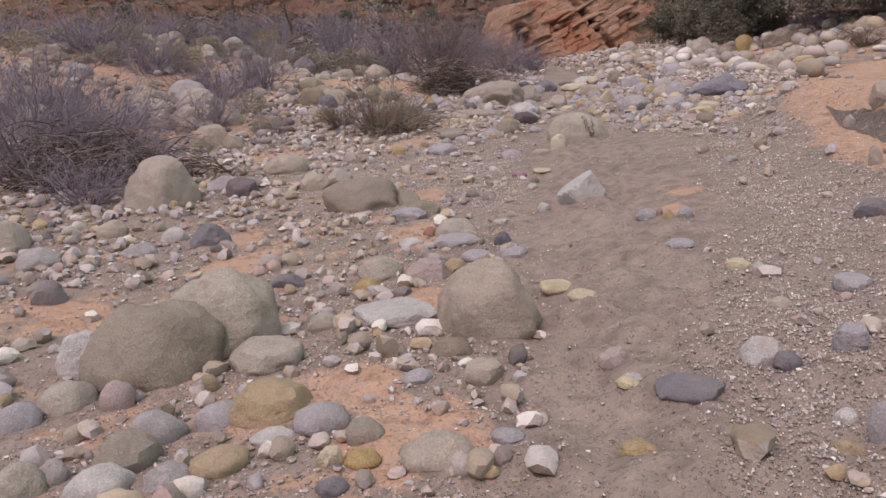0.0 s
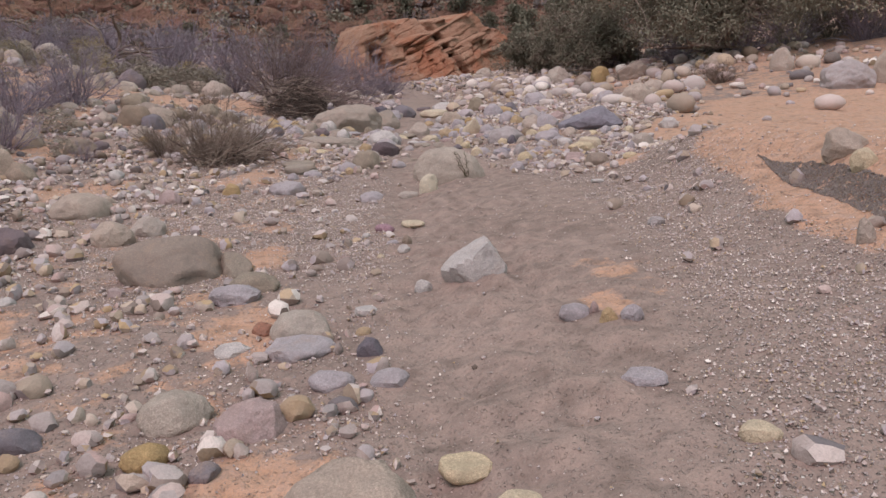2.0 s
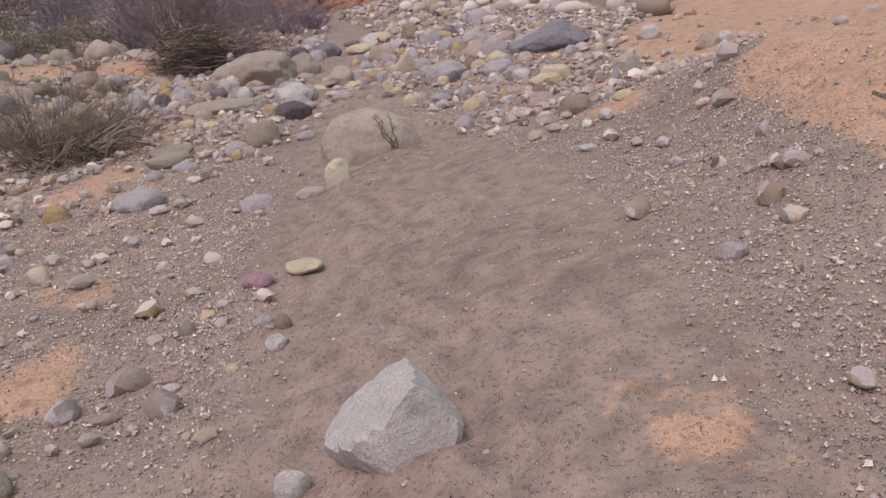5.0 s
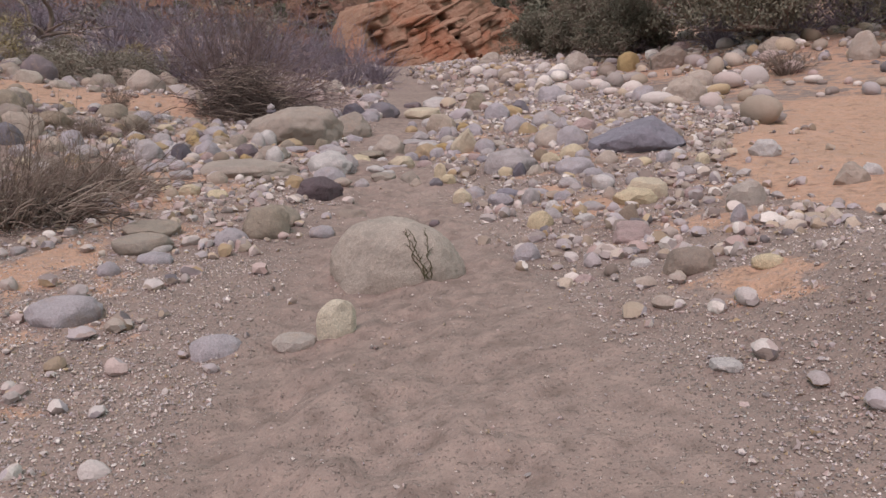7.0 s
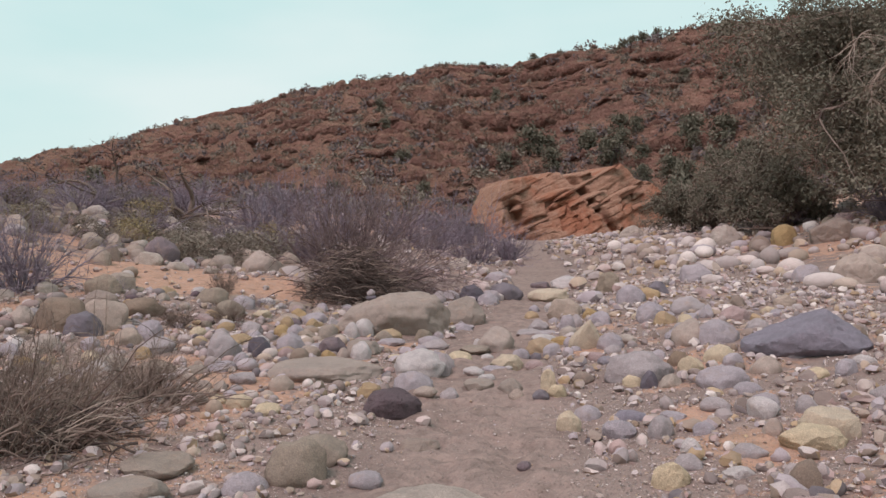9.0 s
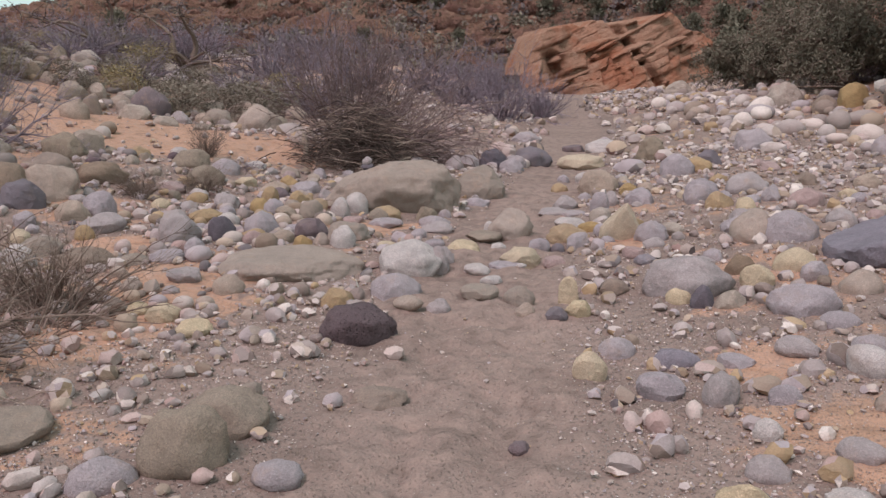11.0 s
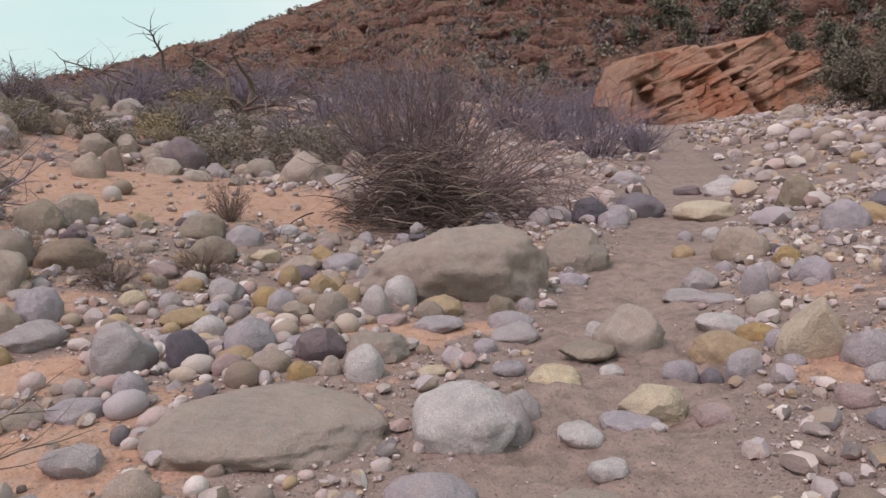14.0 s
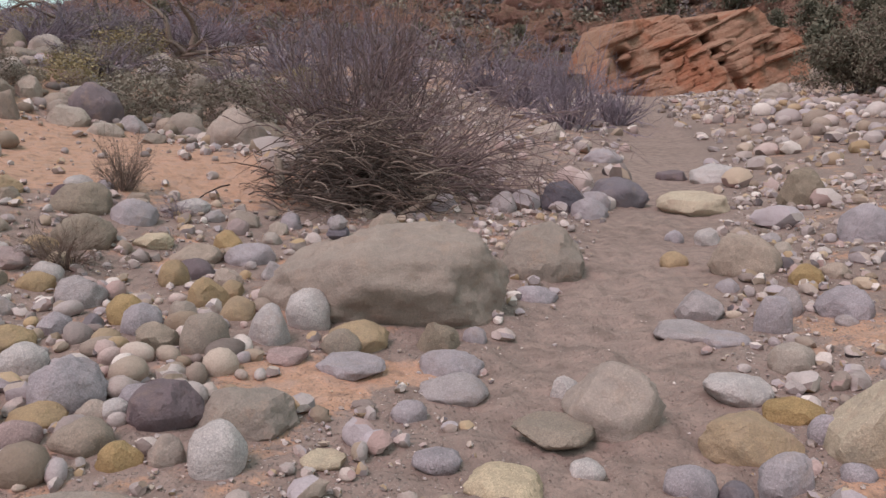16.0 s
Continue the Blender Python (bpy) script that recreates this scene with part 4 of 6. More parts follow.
rock(-0.43, 16.61, 0.17, 0.14, 0.08, "tan", "round", 34)
rock(-0.12, 16.90, 0.28, 0.25, 0.09, "grey", "flat", 29)
rock(-0.75, 17.40, 0.26, 0.22, 0.09, "olive", "round", 32)
rock(-2.20, 26.49, 0.83, 0.70, 0.52, "tan", "round", 18)
rock(-5.11, 24.96, 0.48, 0.41, 0.37, "tan", "round", 31)
rock(-4.53, 26.90, 0.75, 0.64, 0.56, "purple", "round", 25)
rock(-5.18, 25.71, 0.39, 0.33, 0.38, "brown", "round", 30)
rock(4.81, 20.51, 0.31, 0.26, 0.23, "lilac", "round", -18)
rock(5.85, 24.11, 0.44, 0.38, 0.27, "slate", "block", -17)
rock(3.84, 20.99, 0.22, 0.19, 0.18, "grey", "round", -11)
rock(-1.21, 17.43, 0.49, 0.41, 0.16, "brown", "round", 36)
rock(-1.88, 17.92, 0.38, 0.32, 0.16, "olive", "round", 38)
rock(-0.28, 16.04, 0.17, 0.14, 0.11, "olive", "round", 36)
rock(-0.12, 16.03, 0.16, 0.14, 0.09, "cream", "block", 35)
rock(-0.09, 16.54, 0.13, 0.11, 0.06, "grey", "round", 31)
rock(0.11, 15.91, 0.24, 0.20, 0.11, "cream", "block", 33)
rock(0.42, 15.64, 0.24, 0.20, 0.08, "cream", "block", 31)
BIG_BOULDER = rock(1.12, 20.61, 1.66, 1.0, 0.56, "dun", "boulder", 10)
rock(2.17, 22.11, 0.71, 0.61, 0.44, "olive", "block", 1)
rock(-0.72, 18.37, 0.41, 0.34, 0.32, "grey", "round", 38)
rock(-0.33, 18.47, 0.27, 0.23, 0.23, "slate", "round", 33)
rock(-0.01, 18.75, 0.36, 0.31, 0.24, "lilac", "round", 28)
rock(0.03, 18.30, 0.21, 0.18, 0.12, "pink", "round", 31)
rock(0.53, 18.65, 0.34, 0.29, 0.19, "purple", "block", 23)
rock(0.70, 18.29, 0.15, 0.12, 0.12, "tan", "round", 23)
rock(0.92, 18.29, 0.23, 0.20, 0.20, "white", "round", 20)
rock(0.53, 18.24, 0.18, 0.15, 0.10, "yellow", "block", 25)
rock(0.87, 18.73, 0.47, 0.40, 0.18, "olive", "block", 18)
rock(-0.79, 19.36, 0.38, 0.33, 0.12, "yellow", "round", 32)
rock(-0.02, 18.52, 0.26, 0.22, 0.08, "yellow", "round", 30)
rock(-0.13, 19.71, 0.24, 0.21, 0.17, "lilac", "round", 25)
rock(0.33, 19.53, 0.27, 0.23, 0.21, "olive", "round", 21)
rock(0.61, 19.79, 0.24, 0.21, 0.22, "white", "round", 17)
rock(0.75, 20.11, 0.27, 0.23, 0.23, "white", "round", 15)
rock(-0.49, 20.86, 0.22, 0.19, 0.19, "yellow", "round", 24)
rock(-0.00, 20.33, 0.27, 0.23, 0.19, "yellow", "block", 21)
rock(0.29, 20.11, 0.22, 0.18, 0.15, "yellow", "round", 19)
rock(1.12, 19.89, 0.37, 0.32, 0.15, "yellow", "round", 12)
rock(1.06, 19.73, 0.23, 0.19, 0.14, "olive", "round", 13)
rock(1.58, 20.02, 0.26, 0.22, 0.16, "olive", "block", 7)
rock(1.17, 19.50, 0.37, 0.33, 0.07, "lilac", "flat", 12)
rock(1.71, 19.68, 0.37, 0.32, 0.12, "lilac", "round", 6)
rock(1.76, 19.30, 0.35, 0.30, 0.11, "grey", "round", 6)
rock(1.58, 19.00, 0.17, 0.14, 0.09, "lilac", "round", 9)
rock(-1.52, 21.44, 0.48, 0.41, 0.23, "olive", "round", 29)
rock(-0.63, 21.57, 0.43, 0.36, 0.14, "tan", "round", 22)
rock(-0.22, 21.69, 0.40, 0.34, 0.17, "lilac", "round", 19)
rock(-1.49, 22.21, 0.41, 0.35, 0.20, "lilac", "round", 26)
rock(2.54, 19.05, 0.47, 0.40, 0.26, "tan", "round", -3)
rock(2.33, 19.41, 0.16, 0.14, 0.12, "white", "block", -1)
rock(3.12, 18.86, 0.42, 0.35, 0.16, "yellow", "block", -11)
rock(3.19, 19.43, 0.34, 0.29, 0.11, "white", "round", -11)
rock(3.44, 18.92, 0.13, 0.11, 0.12, "lilac", "round", -15)
rock(3.64, 18.81, 0.43, 0.34, 0.35, "cream", "wedge", -18)
rock(2.81, 18.48, 0.21, 0.18, 0.11, "lilac", "round", -8)
rock(2.98, 18.46, 0.14, 0.12, 0.08, "slate", "round", -10)
rock(2.60, 17.95, 0.36, 0.31, 0.15, "cream", "block", -5)
rock(2.47, 17.77, 0.30, 0.27, 0.05, "lilac", "flat", -3)
rock(2.07, 18.36, 0.31, 0.26, 0.11, "cream", "block", 3)
rock(2.90, 17.81, 0.20, 0.18, 0.07, "pink", "flat", -11)
rock(2.22, 17.51, 0.22, 0.19, 0.07, "white", "round", 1)
rock(2.41, 18.62, 0.15, 0.13, 0.07, "white", "round", -2)
rock(-0.37, 17.85, 0.20, 0.17, 0.16, "lilac", "round", 38)
rock(3.84, 22.24, 0.57, 0.48, 0.31, "tan", "round", -12)
rock(3.66, 20.61, 0.23, 0.17, 0.23, "lilac", "egg", -13)
rock(3.57, 19.88, 0.24, 0.20, 0.14, "greytan", "round", -14)
rock(3.12, 20.54, 0.41, 0.37, 0.07, "grey", "flat", -8)
rock(3.31, 20.40, 0.32, 0.29, 0.06, "lilac", "flat", -10)
rock(2.15, 21.31, 0.31, 0.27, 0.10, "lilac", "round", 1)
rock(1.70, 24.60, 0.31, 0.26, 0.23, "grey", "round", 3)
rock(1.02, 24.26, 0.35, 0.30, 0.17, "lilac", "round", 7)
rock(0.27, 23.70, 0.30, 0.26, 0.10, "tan", "round", 12)
rock(1.78, 18.54, 0.21, 0.18, 0.07, "lilac", "round", 7)
rock(1.31, 18.45, 0.19, 0.17, 0.03, "cream", "flat", 14)
rock(1.92, 17.73, 0.18, 0.15, 0.15, "grey", "round", 6)
rock(2.26, 18.87, 0.37, 0.33, 0.07, "olive", "flat", 0)
rock(-0.66, 22.54, 0.21, 0.18, 0.14, "pink", "round", 20)
rock(-1.07, 21.71, 0.32, 0.27, 0.10, "cream", "block", 25)
rock(-2.81, 28.27, 0.69, 0.59, 0.43, "tan", "round", 20)
rock(2.73, 25.16, 0.43, 0.37, 0.21, "lilac", "round", -2)
rock(2.81, 18.49, 0.06, 0.05, 0.03, "white", "round", -8)
rock(-1.51, 19.84, 0.22, 0.19, 0.10, "cream", "round", 35)
rock(-0.49, 19.79, 0.14, 0.12, 0.10, "slate", "block", 28)
rock(-1.19, 19.89, 0.21, 0.18, 0.11, "grey", "round", 33)
rock(-0.52, 18.75, 0.20, 0.17, 0.09, "lilac", "round", 33)
rock(-2.02, 22.24, 0.52, 0.44, 0.25, "olive", "round", 29)
rock(-0.71, 18.87, 0.17, 0.15, 0.08, "lilac", "block", 34)
rock(0.20, 18.60, 0.16, 0.13, 0.09, "tan", "round", 27)
rock(0.29, 18.64, 0.13, 0.11, 0.07, "white", "round", 26)
rock(0.90, 20.65, 0.13, 0.11, 0.07, "slate", "round", 13)
rock(1.79, 20.15, 0.15, 0.12, 0.10, "lilac", "round", 5)
rock(0.81, 19.51, 0.22, 0.20, 0.05, "pink", "flat", 16)
rock(3.48, 18.59, 0.14, 0.12, 0.06, "lilac", "round", -16)
rock(2.60, 17.60, 0.09, 0.08, 0.03, "white", "block", -6)
rock(1.48, 15.77, 0.50, 0.43, 0.21, "lava", "round", 7)
rock(-6.30, 17.4, 1.15, 0.95, 0.50, "greytan", "round", 20)
rock(-5.30, 16.9, 0.95, 0.80, 0.52, "tan", "round", 10)
rock(-5.75, 18.6, 0.90, 0.75, 0.75, "grey", "round", 0)
rock(-4.60, 17.3, 0.55, 0.45, 0.30, "tan", "round", 30)
rock(-3.55, 16.6, 0.50, 0.42, 0.26, "brown", "block", 12)
rock(-3.15, 19.4, 0.72, 0.55, 0.40, "brown", "round", 15)
DOME = rock(1.95, 12.48, 0.92, 0.74, 0.37, "greytan", "dome", -6)


# ---- loose cobbles and gravel that nobody could count ----
def ico(subdiv):
    bm = bmesh.new()
    bmesh.ops.create_icosphere(bm, subdivisions=subdiv, radius=0.5)
    bm.verts.ensure_lookup_table()
    v = np.array([p.co for p in bm.verts])
    f = np.array([[q.index for q in p.verts] for p in bm.faces])
    bm.free()
    return v, f


GRIT_V = np.array([(0.5, 0, -0.2), (0, 0.5, -0.2), (-0.5, 0, -0.2), (0, -0.5, -0.2), (0.08, 0.05, 0.5)], float)
GRIT_F = np.array([(0, 1, 4), (1, 2, 4), (2, 3, 4), (3, 0, 4), (2, 1, 0), (3, 2, 0)])


def strewn(name, rng, x, y, size, detail, material, label, sink=0.3, squash=(0.45, 0.8), angular=0.8):
    """Stones of the sizes given at x, y in one mesh, every one a shape of its own."""
    base, faces = ico(detail) if detail else (GRIT_V, GRIT_F)
    n, k = len(x), len(base)
    jitter = np.ones((n, k))
    for _ in range(7):
        nrm = rng.normal(size=(n, 3))
        nrm /= np.linalg.norm(nrm, axis=1)[:, None]
        a = base @ nrm.T * 2
        cut = rng.uniform(0.55, 0.95, n)
        jitter = np.minimum(jitter, np.where(a.T > 0.05, (cut[:, None] / np.maximum(a.T, 0.05)) * angular + (1 - angular), 9))
    v = base[None] * (np.minimum(jitter, 1) * (rng.uniform(1 - 0.3 * angular, 1.0, (n, k)) if angular > 0.45 else 1.0))[..., None]
    v = v * np.stack([rng.uniform(0.75, 1.25, n), rng.uniform(0.6, 1.0, n), rng.uniform(*squash, n)], -1)[:, None, :] * size[:, None, None]
    tilt = rng.normal(0, 0.22, n)
    ct, st = np.cos(tilt)[:, None], np.sin(tilt)[:, None]
    v = np.stack([v[..., 0], v[..., 1] * ct - v[..., 2] * st, v[..., 1] * st + v[..., 2] * ct], -1)
    turn = rng.uniform(0, 6.283, n)
    c, s = np.cos(turn)[:, None], np.sin(turn)[:, None]
    v = np.stack([v[..., 0] * c - v[..., 1] * s, v[..., 0] * s + v[..., 1] * c, v[..., 2]], -1)
    z = ground_top(x, y)
    v += np.stack([x, y, z + size * (0.3 - sink * 0.5)], -1)[:, None, :]
    me = quick_mesh(name, v.reshape(-1, 3), (faces[None] + (np.arange(n) * k)[:, None, None]).reshape(-1, 3))
    return tagged(part_of(name, me, material, crisp=32 if angular > 0.45 else 0), label, "stones", kind="stuff")


def clear_of_rocks(x, y, size):
    ok = np.ones(len(x), bool)
    for a, b, r in PLACED:
        ok &= (x - a) ** 2 + (y - b) ** 2 > (r * 0.86 + size * 0.3) ** 2
    return ok


def bed(x, y):
    """How much cobble (a), fine gravel (b) lies at a place, 0 to 1."""
    u = off_channel(x, y)
    patch = 0.5 + 0.5 * wobble(x, y, 31, 4, 0.9)
    lane = np.interp(y, LANE_Y, LANE_R)
    right = ease(lane - 0.1, lane + 0.5, u)
    left = ease(0.4, 1.0, -u)
    a = right * (0.18 + 0.82 * ease(9.5, 12.5, y)) + left * (1 - 0.65 * ease(7.8, 8.8, y) * (1 - ease(12.8, 14.5, y)) * (1 - ease(2.6, 3.6, -u)))
    b = np.maximum(right, left) * (1 - 0.3 * ease(13, 15, y)) + 0.08
    o = np.clip(orange_at(x, y) * 1.9 - 0.7, 0, 1)
    return np.clip(a, 0, 1) * (1 - 0.93 * o) * (0.35 + 0.65 * patch), np.clip(b, 0, 1) * (1 - 0.95 * o) * np.clip(0.15 + 1.1 * patch, 0, 1)


def scatter(rng, n, box, which, sizes, power):
    x, y = rng.uniform(box[0], box[1], n), rng.uniform(box[2], box[3], n)
    d = bed(x, y)[which]
    size = sizes[0] * (sizes[1] / sizes[0]) ** (rng.uniform(0, 1, n) ** power)
    keep = (rng.uniform(0, 1, n) < d)
    x, y, size = x[keep], y[keep], size[keep]
    return x, y, size


rng = np.random.RandomState(42)
# countable cobbles nearest the walk
x, y, size = scatter(rng, 900, (-3.2, 6.5, 2.0, 24.0), 0, (0.12, 0.30), 1.6)
keep = clear_of_rocks(x, y, size)
for a, b, s in list(zip(x[keep], y[keep], size[keep]))[:40]:
    tint = random.choice(("lilac", "grey", "white", "tan", "lilac", "greytan", "yellow", "brown", "cream", "pink", "slate", "olive", "grey"))
    shape = random.choice(("round", "block", "block", "flat", "wedge"))
    rock(float(a), float(b), float(s), float(s) * random.uniform(0.65, 0.95), float(s) * random.uniform(0.35, 0.6), tint, shape, random.uniform(0, 180))

def packed(n, box, sizes, tints, thin):
    """Cobbles that lie close together, one by one."""
    rp = random.Random(n)
    for _ in range(n):
        k = sizes[0] * (sizes[1] / sizes[0]) ** (rp.random() ** 1.4)
        a, b = rp.uniform(box[0], box[1]), rp.uniform(box[2], box[3])
        if rp.random() > thin(a, b) or any((a - c) ** 2 + (b - d) ** 2 < (r * 0.92 + k * 0.46) ** 2 for c, d, r in PLACED):
            continue
        rock(a, b, k, k * rp.uniform(0.65, 0.95), k * rp.uniform(0.35, 0.62), rp.choice(tints), rp.choice(("round", "round", "block", "block", "egg")), rp.uniform(0, 180))


OCHRES = ("yellow", "dun", "lilac", "cream", "grey", "olive", "lilac", "yellow", "tan", "pink", "purple", "greytan", "white")
PALES = ("lilac", "white", "lilac", "grey", "tan", "greytan", "cream", "slateblue", "pink", "lilac", "brown", "yellow", "grey")
packed(150, (-3.4, 0.9, 17.0, 23.4), (0.20, 0.34), OCHRES, lambda a, b: 1.0 - 0.8 * float(orange_at(np.float64(a), np.float64(b)) > 0.75))
packed(120, (3.1, 6.6, 12.5, 24.0), (0.20, 0.38), PALES, lambda a, b: 0.9 - 0.75 * float(orange_at(np.float64(a), np.float64(b)) > 0.7))
packed(170, (-9.5, -2.2, 25.8, 34.0), (0.36, 0.85), ("dun", "olive", "greytan", "brown", "tan", "grey"), lambda a, b: 1.0)

x, y, size = scatter(rng, 47000, (-5.5, 8.5, 0.5, 27.0), 0, (0.035, 0.2), 1.9)
keep = clear_of_rocks(x, y, size)
x, y, size = x[keep], y[keep], size[keep]
wide = size > 0.085
strewn("small_cobbles", rng, x[wide], y[wide], size[wide], 2, M_COBBLE, "small rounded cobbles of mixed grey, tan and pale stone", 0.25, (0.55, 0.95))
strewn("pebbles", rng, x[~wide], y[~wide], size[~wide], 1, M_COBBLE, "broken pebbles of mixed grey, tan and pale stone", 0.2, (0.5, 0.95))
# the cobbled shelf between the channel and the sand patch
x, y = rng.uniform(-2.4, 1.0, 900), rng.uniform(15.6, 20.6, 900)
size = 0.06 * (0.24 / 0.06) ** (rng.uniform(0, 1, 900) ** 1.5)
keep = clear_of_rocks(x, y, size) & (x < 1.3 - 0.02 * (y - 15)) & (rng.uniform(0, 1, 900) < 0.35 + 0.65 * wobble(x, y, 77, 3, 1.2))
strewn("small_cobbles", rng, x[keep], y[keep], size[keep], 2, M_COBBLE, "small rounded cobbles of mixed ochre, grey and pale stone", 0.25, (0.55, 0.95), 0.44)
x, y, size = scatter(rng, 6500, (-13, 17, 24, 62), 0, (0.14, 0.55), 2.2)
wide = size > 0.27
strewn("far_cobbles", rng, x[wide], y[wide], size[wide], 2, M_COBBLE, "rounded cobbles strewn up the wash", 0.3, (0.55, 0.95))
strewn("far_cobbles", rng, x[~wide], y[~wide], size[~wide], 1, M_COBBLE, "small cobbles strewn up the wash", 0.3, (0.55, 0.95))
x, y, size = scatter(rng, 1500, (8, 20, 14, 45), 0, (0.2, 0.8), 2.0)
strewn("bank_cobbles", rng, x, y, size, 2, M_COBBLE, "cobbles and boulders on the far bank", 0.25, (0.5, 0.85), 0.44)
x, y, size = scatter(rng, 3000, (-14, -2.5, 14, 38), 0, (0.14, 0.75), 2.3)
large = size > 0.36
strewn("bank_cobbles", rng, x[~large], y[~large], size[~large], 2, M_BANK, "dusty cobbles on the brushy bank", 0.25, (0.5, 0.85), 0.42)
for a, b, k in list(zip(x[large], y[large], size[large]))[:150]:
    tint = random.choice(("olive", "greytan", "dun", "brown", "grey", "tan", "dun"))
    rock(float(a), float(b), float(k), float(k) * random.uniform(0.65, 0.9), float(k) * random.uniform(0.35, 0.6), tint, random.choice(("round", "block", "block")), random.uniform(0, 180))
x, y, size = scatter(rng, 52000, (-3.4, 5.4, 1.4, 21.0), 1, (0.015, 0.05), 2.8)
keep = clear_of_rocks(x, y, size)
strewn("gravel", rng, x[keep], y[keep], size[keep], 1, M_GRAVEL, "mixed pale and dark pebbles over the sand", 0.4, (0.35, 0.75), 0.8)
x, y, size = scatter(rng, 110000, (-2.6, 4.6, 1.4, 16.0), 1, (0.010, 0.026), 1.4)
keep = clear_of_rocks(x, y, size)
strewn("fine_gravel", rng, x[keep], y[keep], size[keep], 0, M_GRAVEL, "fine mixed grit over the sand", 0.05, (0.4, 0.9), 0.5)
# the gravel bars beside the trodden sand are thick with grit
for k, (n, box) in enumerate(((105000, (0.3, 4.2, 1.6, 9.5)), (42000, (-1.8, 0.9, 7.0, 13.2)))):
    x, y = rng.uniform(box[0], box[1], n), rng.uniform(box[2], box[3], n)
    size = 0.008 * (0.032 / 0.008) ** (rng.uniform(0, 1, n) ** 1.9)
    keep = (rng.uniform(0, 1, n) < grit_at(x, y) * (0.45 + 0.55 * wobble(x, y, 51 + k, 4, 2.2))) & clear_of_rocks(x, y, size)
    strewn("bar_gravel", rng, x[keep], y[keep], size[keep], 0, M_GRAVEL, "thick bar of fine broken gravel", 0.0, (0.4, 0.9), 0.5)
# dark gravel laid bare where the sand bank is cut
y = 8.3 - 2.5 * rng.uniform(0, 1, 15000) ** 0.8
x = cut_line(y) + rng.uniform(-0.02, 0.19, 15000) * ease(0.0, 0.9, 8.35 - y)
strewn("cut_bank_gravel", rng, x, y, rng.uniform(0.009, 0.028, 15000), 0, M_CUT, "dark brown gravel exposed along the cut sand bank", 0.1, (0.5, 0.9))


# ---- plants ----
def tubes(paths, sides=3):
    """One mesh of tapered twigs: each path is an array of places with a radius at each."""
    verts, faces, at = [], [], 0
    ang = np.arange(sides) * 2 * np.pi / sides
    for p, r in paths:
        p = np.asarray(p, float)
        t = np.gradient(p, axis=0)
        t /= np.linalg.norm(t, axis=1)[:, None] + 1e-9
        ref = np.array([0.31, 0.95, 0.05])
        a = np.cross(t, ref)
        a /= np.linalg.norm(a, axis=1)[:, None] + 1e-9
        b = np.cross(t, a)
        ring = p[:, None] + np.asarray(r)[:, None, None] * (a[:, None] * np.cos(ang)[None, :, None] + b[:, None] * np.sin(ang)[None, :, None])
        n = len(p)
        verts.append(ring.reshape(-1, 3))
        i = np.arange(n * sides).reshape(n, sides) + at
        j = np.roll(i, -1, axis=1)
        faces.append(np.stack([i[:-1], j[:-1], j[1:], i[1:]], -1).reshape(-1, 4))
        at += n * sides
    return np.concatenate(verts), np.concatenate(faces)


def shoot(rng, start, way, length, bend, steps=6, droop=0.0, thick=0.01):
    """A twig: places and radii."""
    p, d = np.array(start, float), np.array(way, float)
    d /= np.linalg.norm(d)
    out, rad = [p.copy()], [thick]
    for i in range(steps):
        d = d + rng.normal(0, bend, 3) + np.array([0, 0, -droop])
        d /= np.linalg.norm(d)
        p = p + d * length / steps
        out.append(p.copy())
        rad.append(thick * (1 - 0.85 * (i + 1) / steps))
    return np.array(out), np.array(rad), d


def bush_meshes(seed, stems, height, spread, lean=0.0, fork=6, thick=0.012, bend=0.12, droop=0.0, finest=2):
    """Stems that fan out of one base, and the finer twigs they carry; about height tall and twice spread wide."""
    rng = np.random.RandomState(seed)
    main, fine = [], []
    for _ in range(stems):
        a, q = rng.uniform(0, 6.283), rng.uniform(0, 1) ** 0.6
        way = np.array([np.cos(a) * q * spread + lean, np.sin(a) * q * spread, height * rng.uniform(0.7, 1.1)])
        start = np.array([np.cos(a), np.sin(a), 0]) * rng.uniform(0, 0.22) * spread + np.array([0, 0, -0.05])
        ln = np.linalg.norm(way) * rng.uniform(0.55, 1.0)
        p, r, _ = shoot(rng, start, way, ln, bend, 7, droop, thick * rng.uniform(0.6, 1.2))
        main.append((p, r))
        for _ in range(fork):
            k = rng.randint(2, 7)
            d = p[k] - p[k - 1]
            d = d / np.linalg.norm(d) + rng.normal(0, 0.45, 3)
            fp, fr, _ = shoot(rng, p[k], d, ln * rng.uniform(0.15, 0.45), bend * 1.6, 4, droop, max(r[k] * 0.7, 0.003))
            fine.append((fp, fr))
            for _ in range(finest):
                j = rng.randint(1, 4)
                d2 = fp[j] - fp[j - 1]
                d2 = d2 / np.linalg.norm(d2) + rng.normal(0, 0.6, 3)
                gp, gr, _ = shoot(rng, fp[j], d2, ln * rng.uniform(0.06, 0.2), bend * 2, 3, droop, max(fr[j] * 0.7, 0.0022))
                fine.append((gp, gr))
    return [quick_mesh("stem", *tubes([m], 5)) for m in main[:9]] + [quick_mesh("twigs", *tubes(main[9:] + fine, 3))]


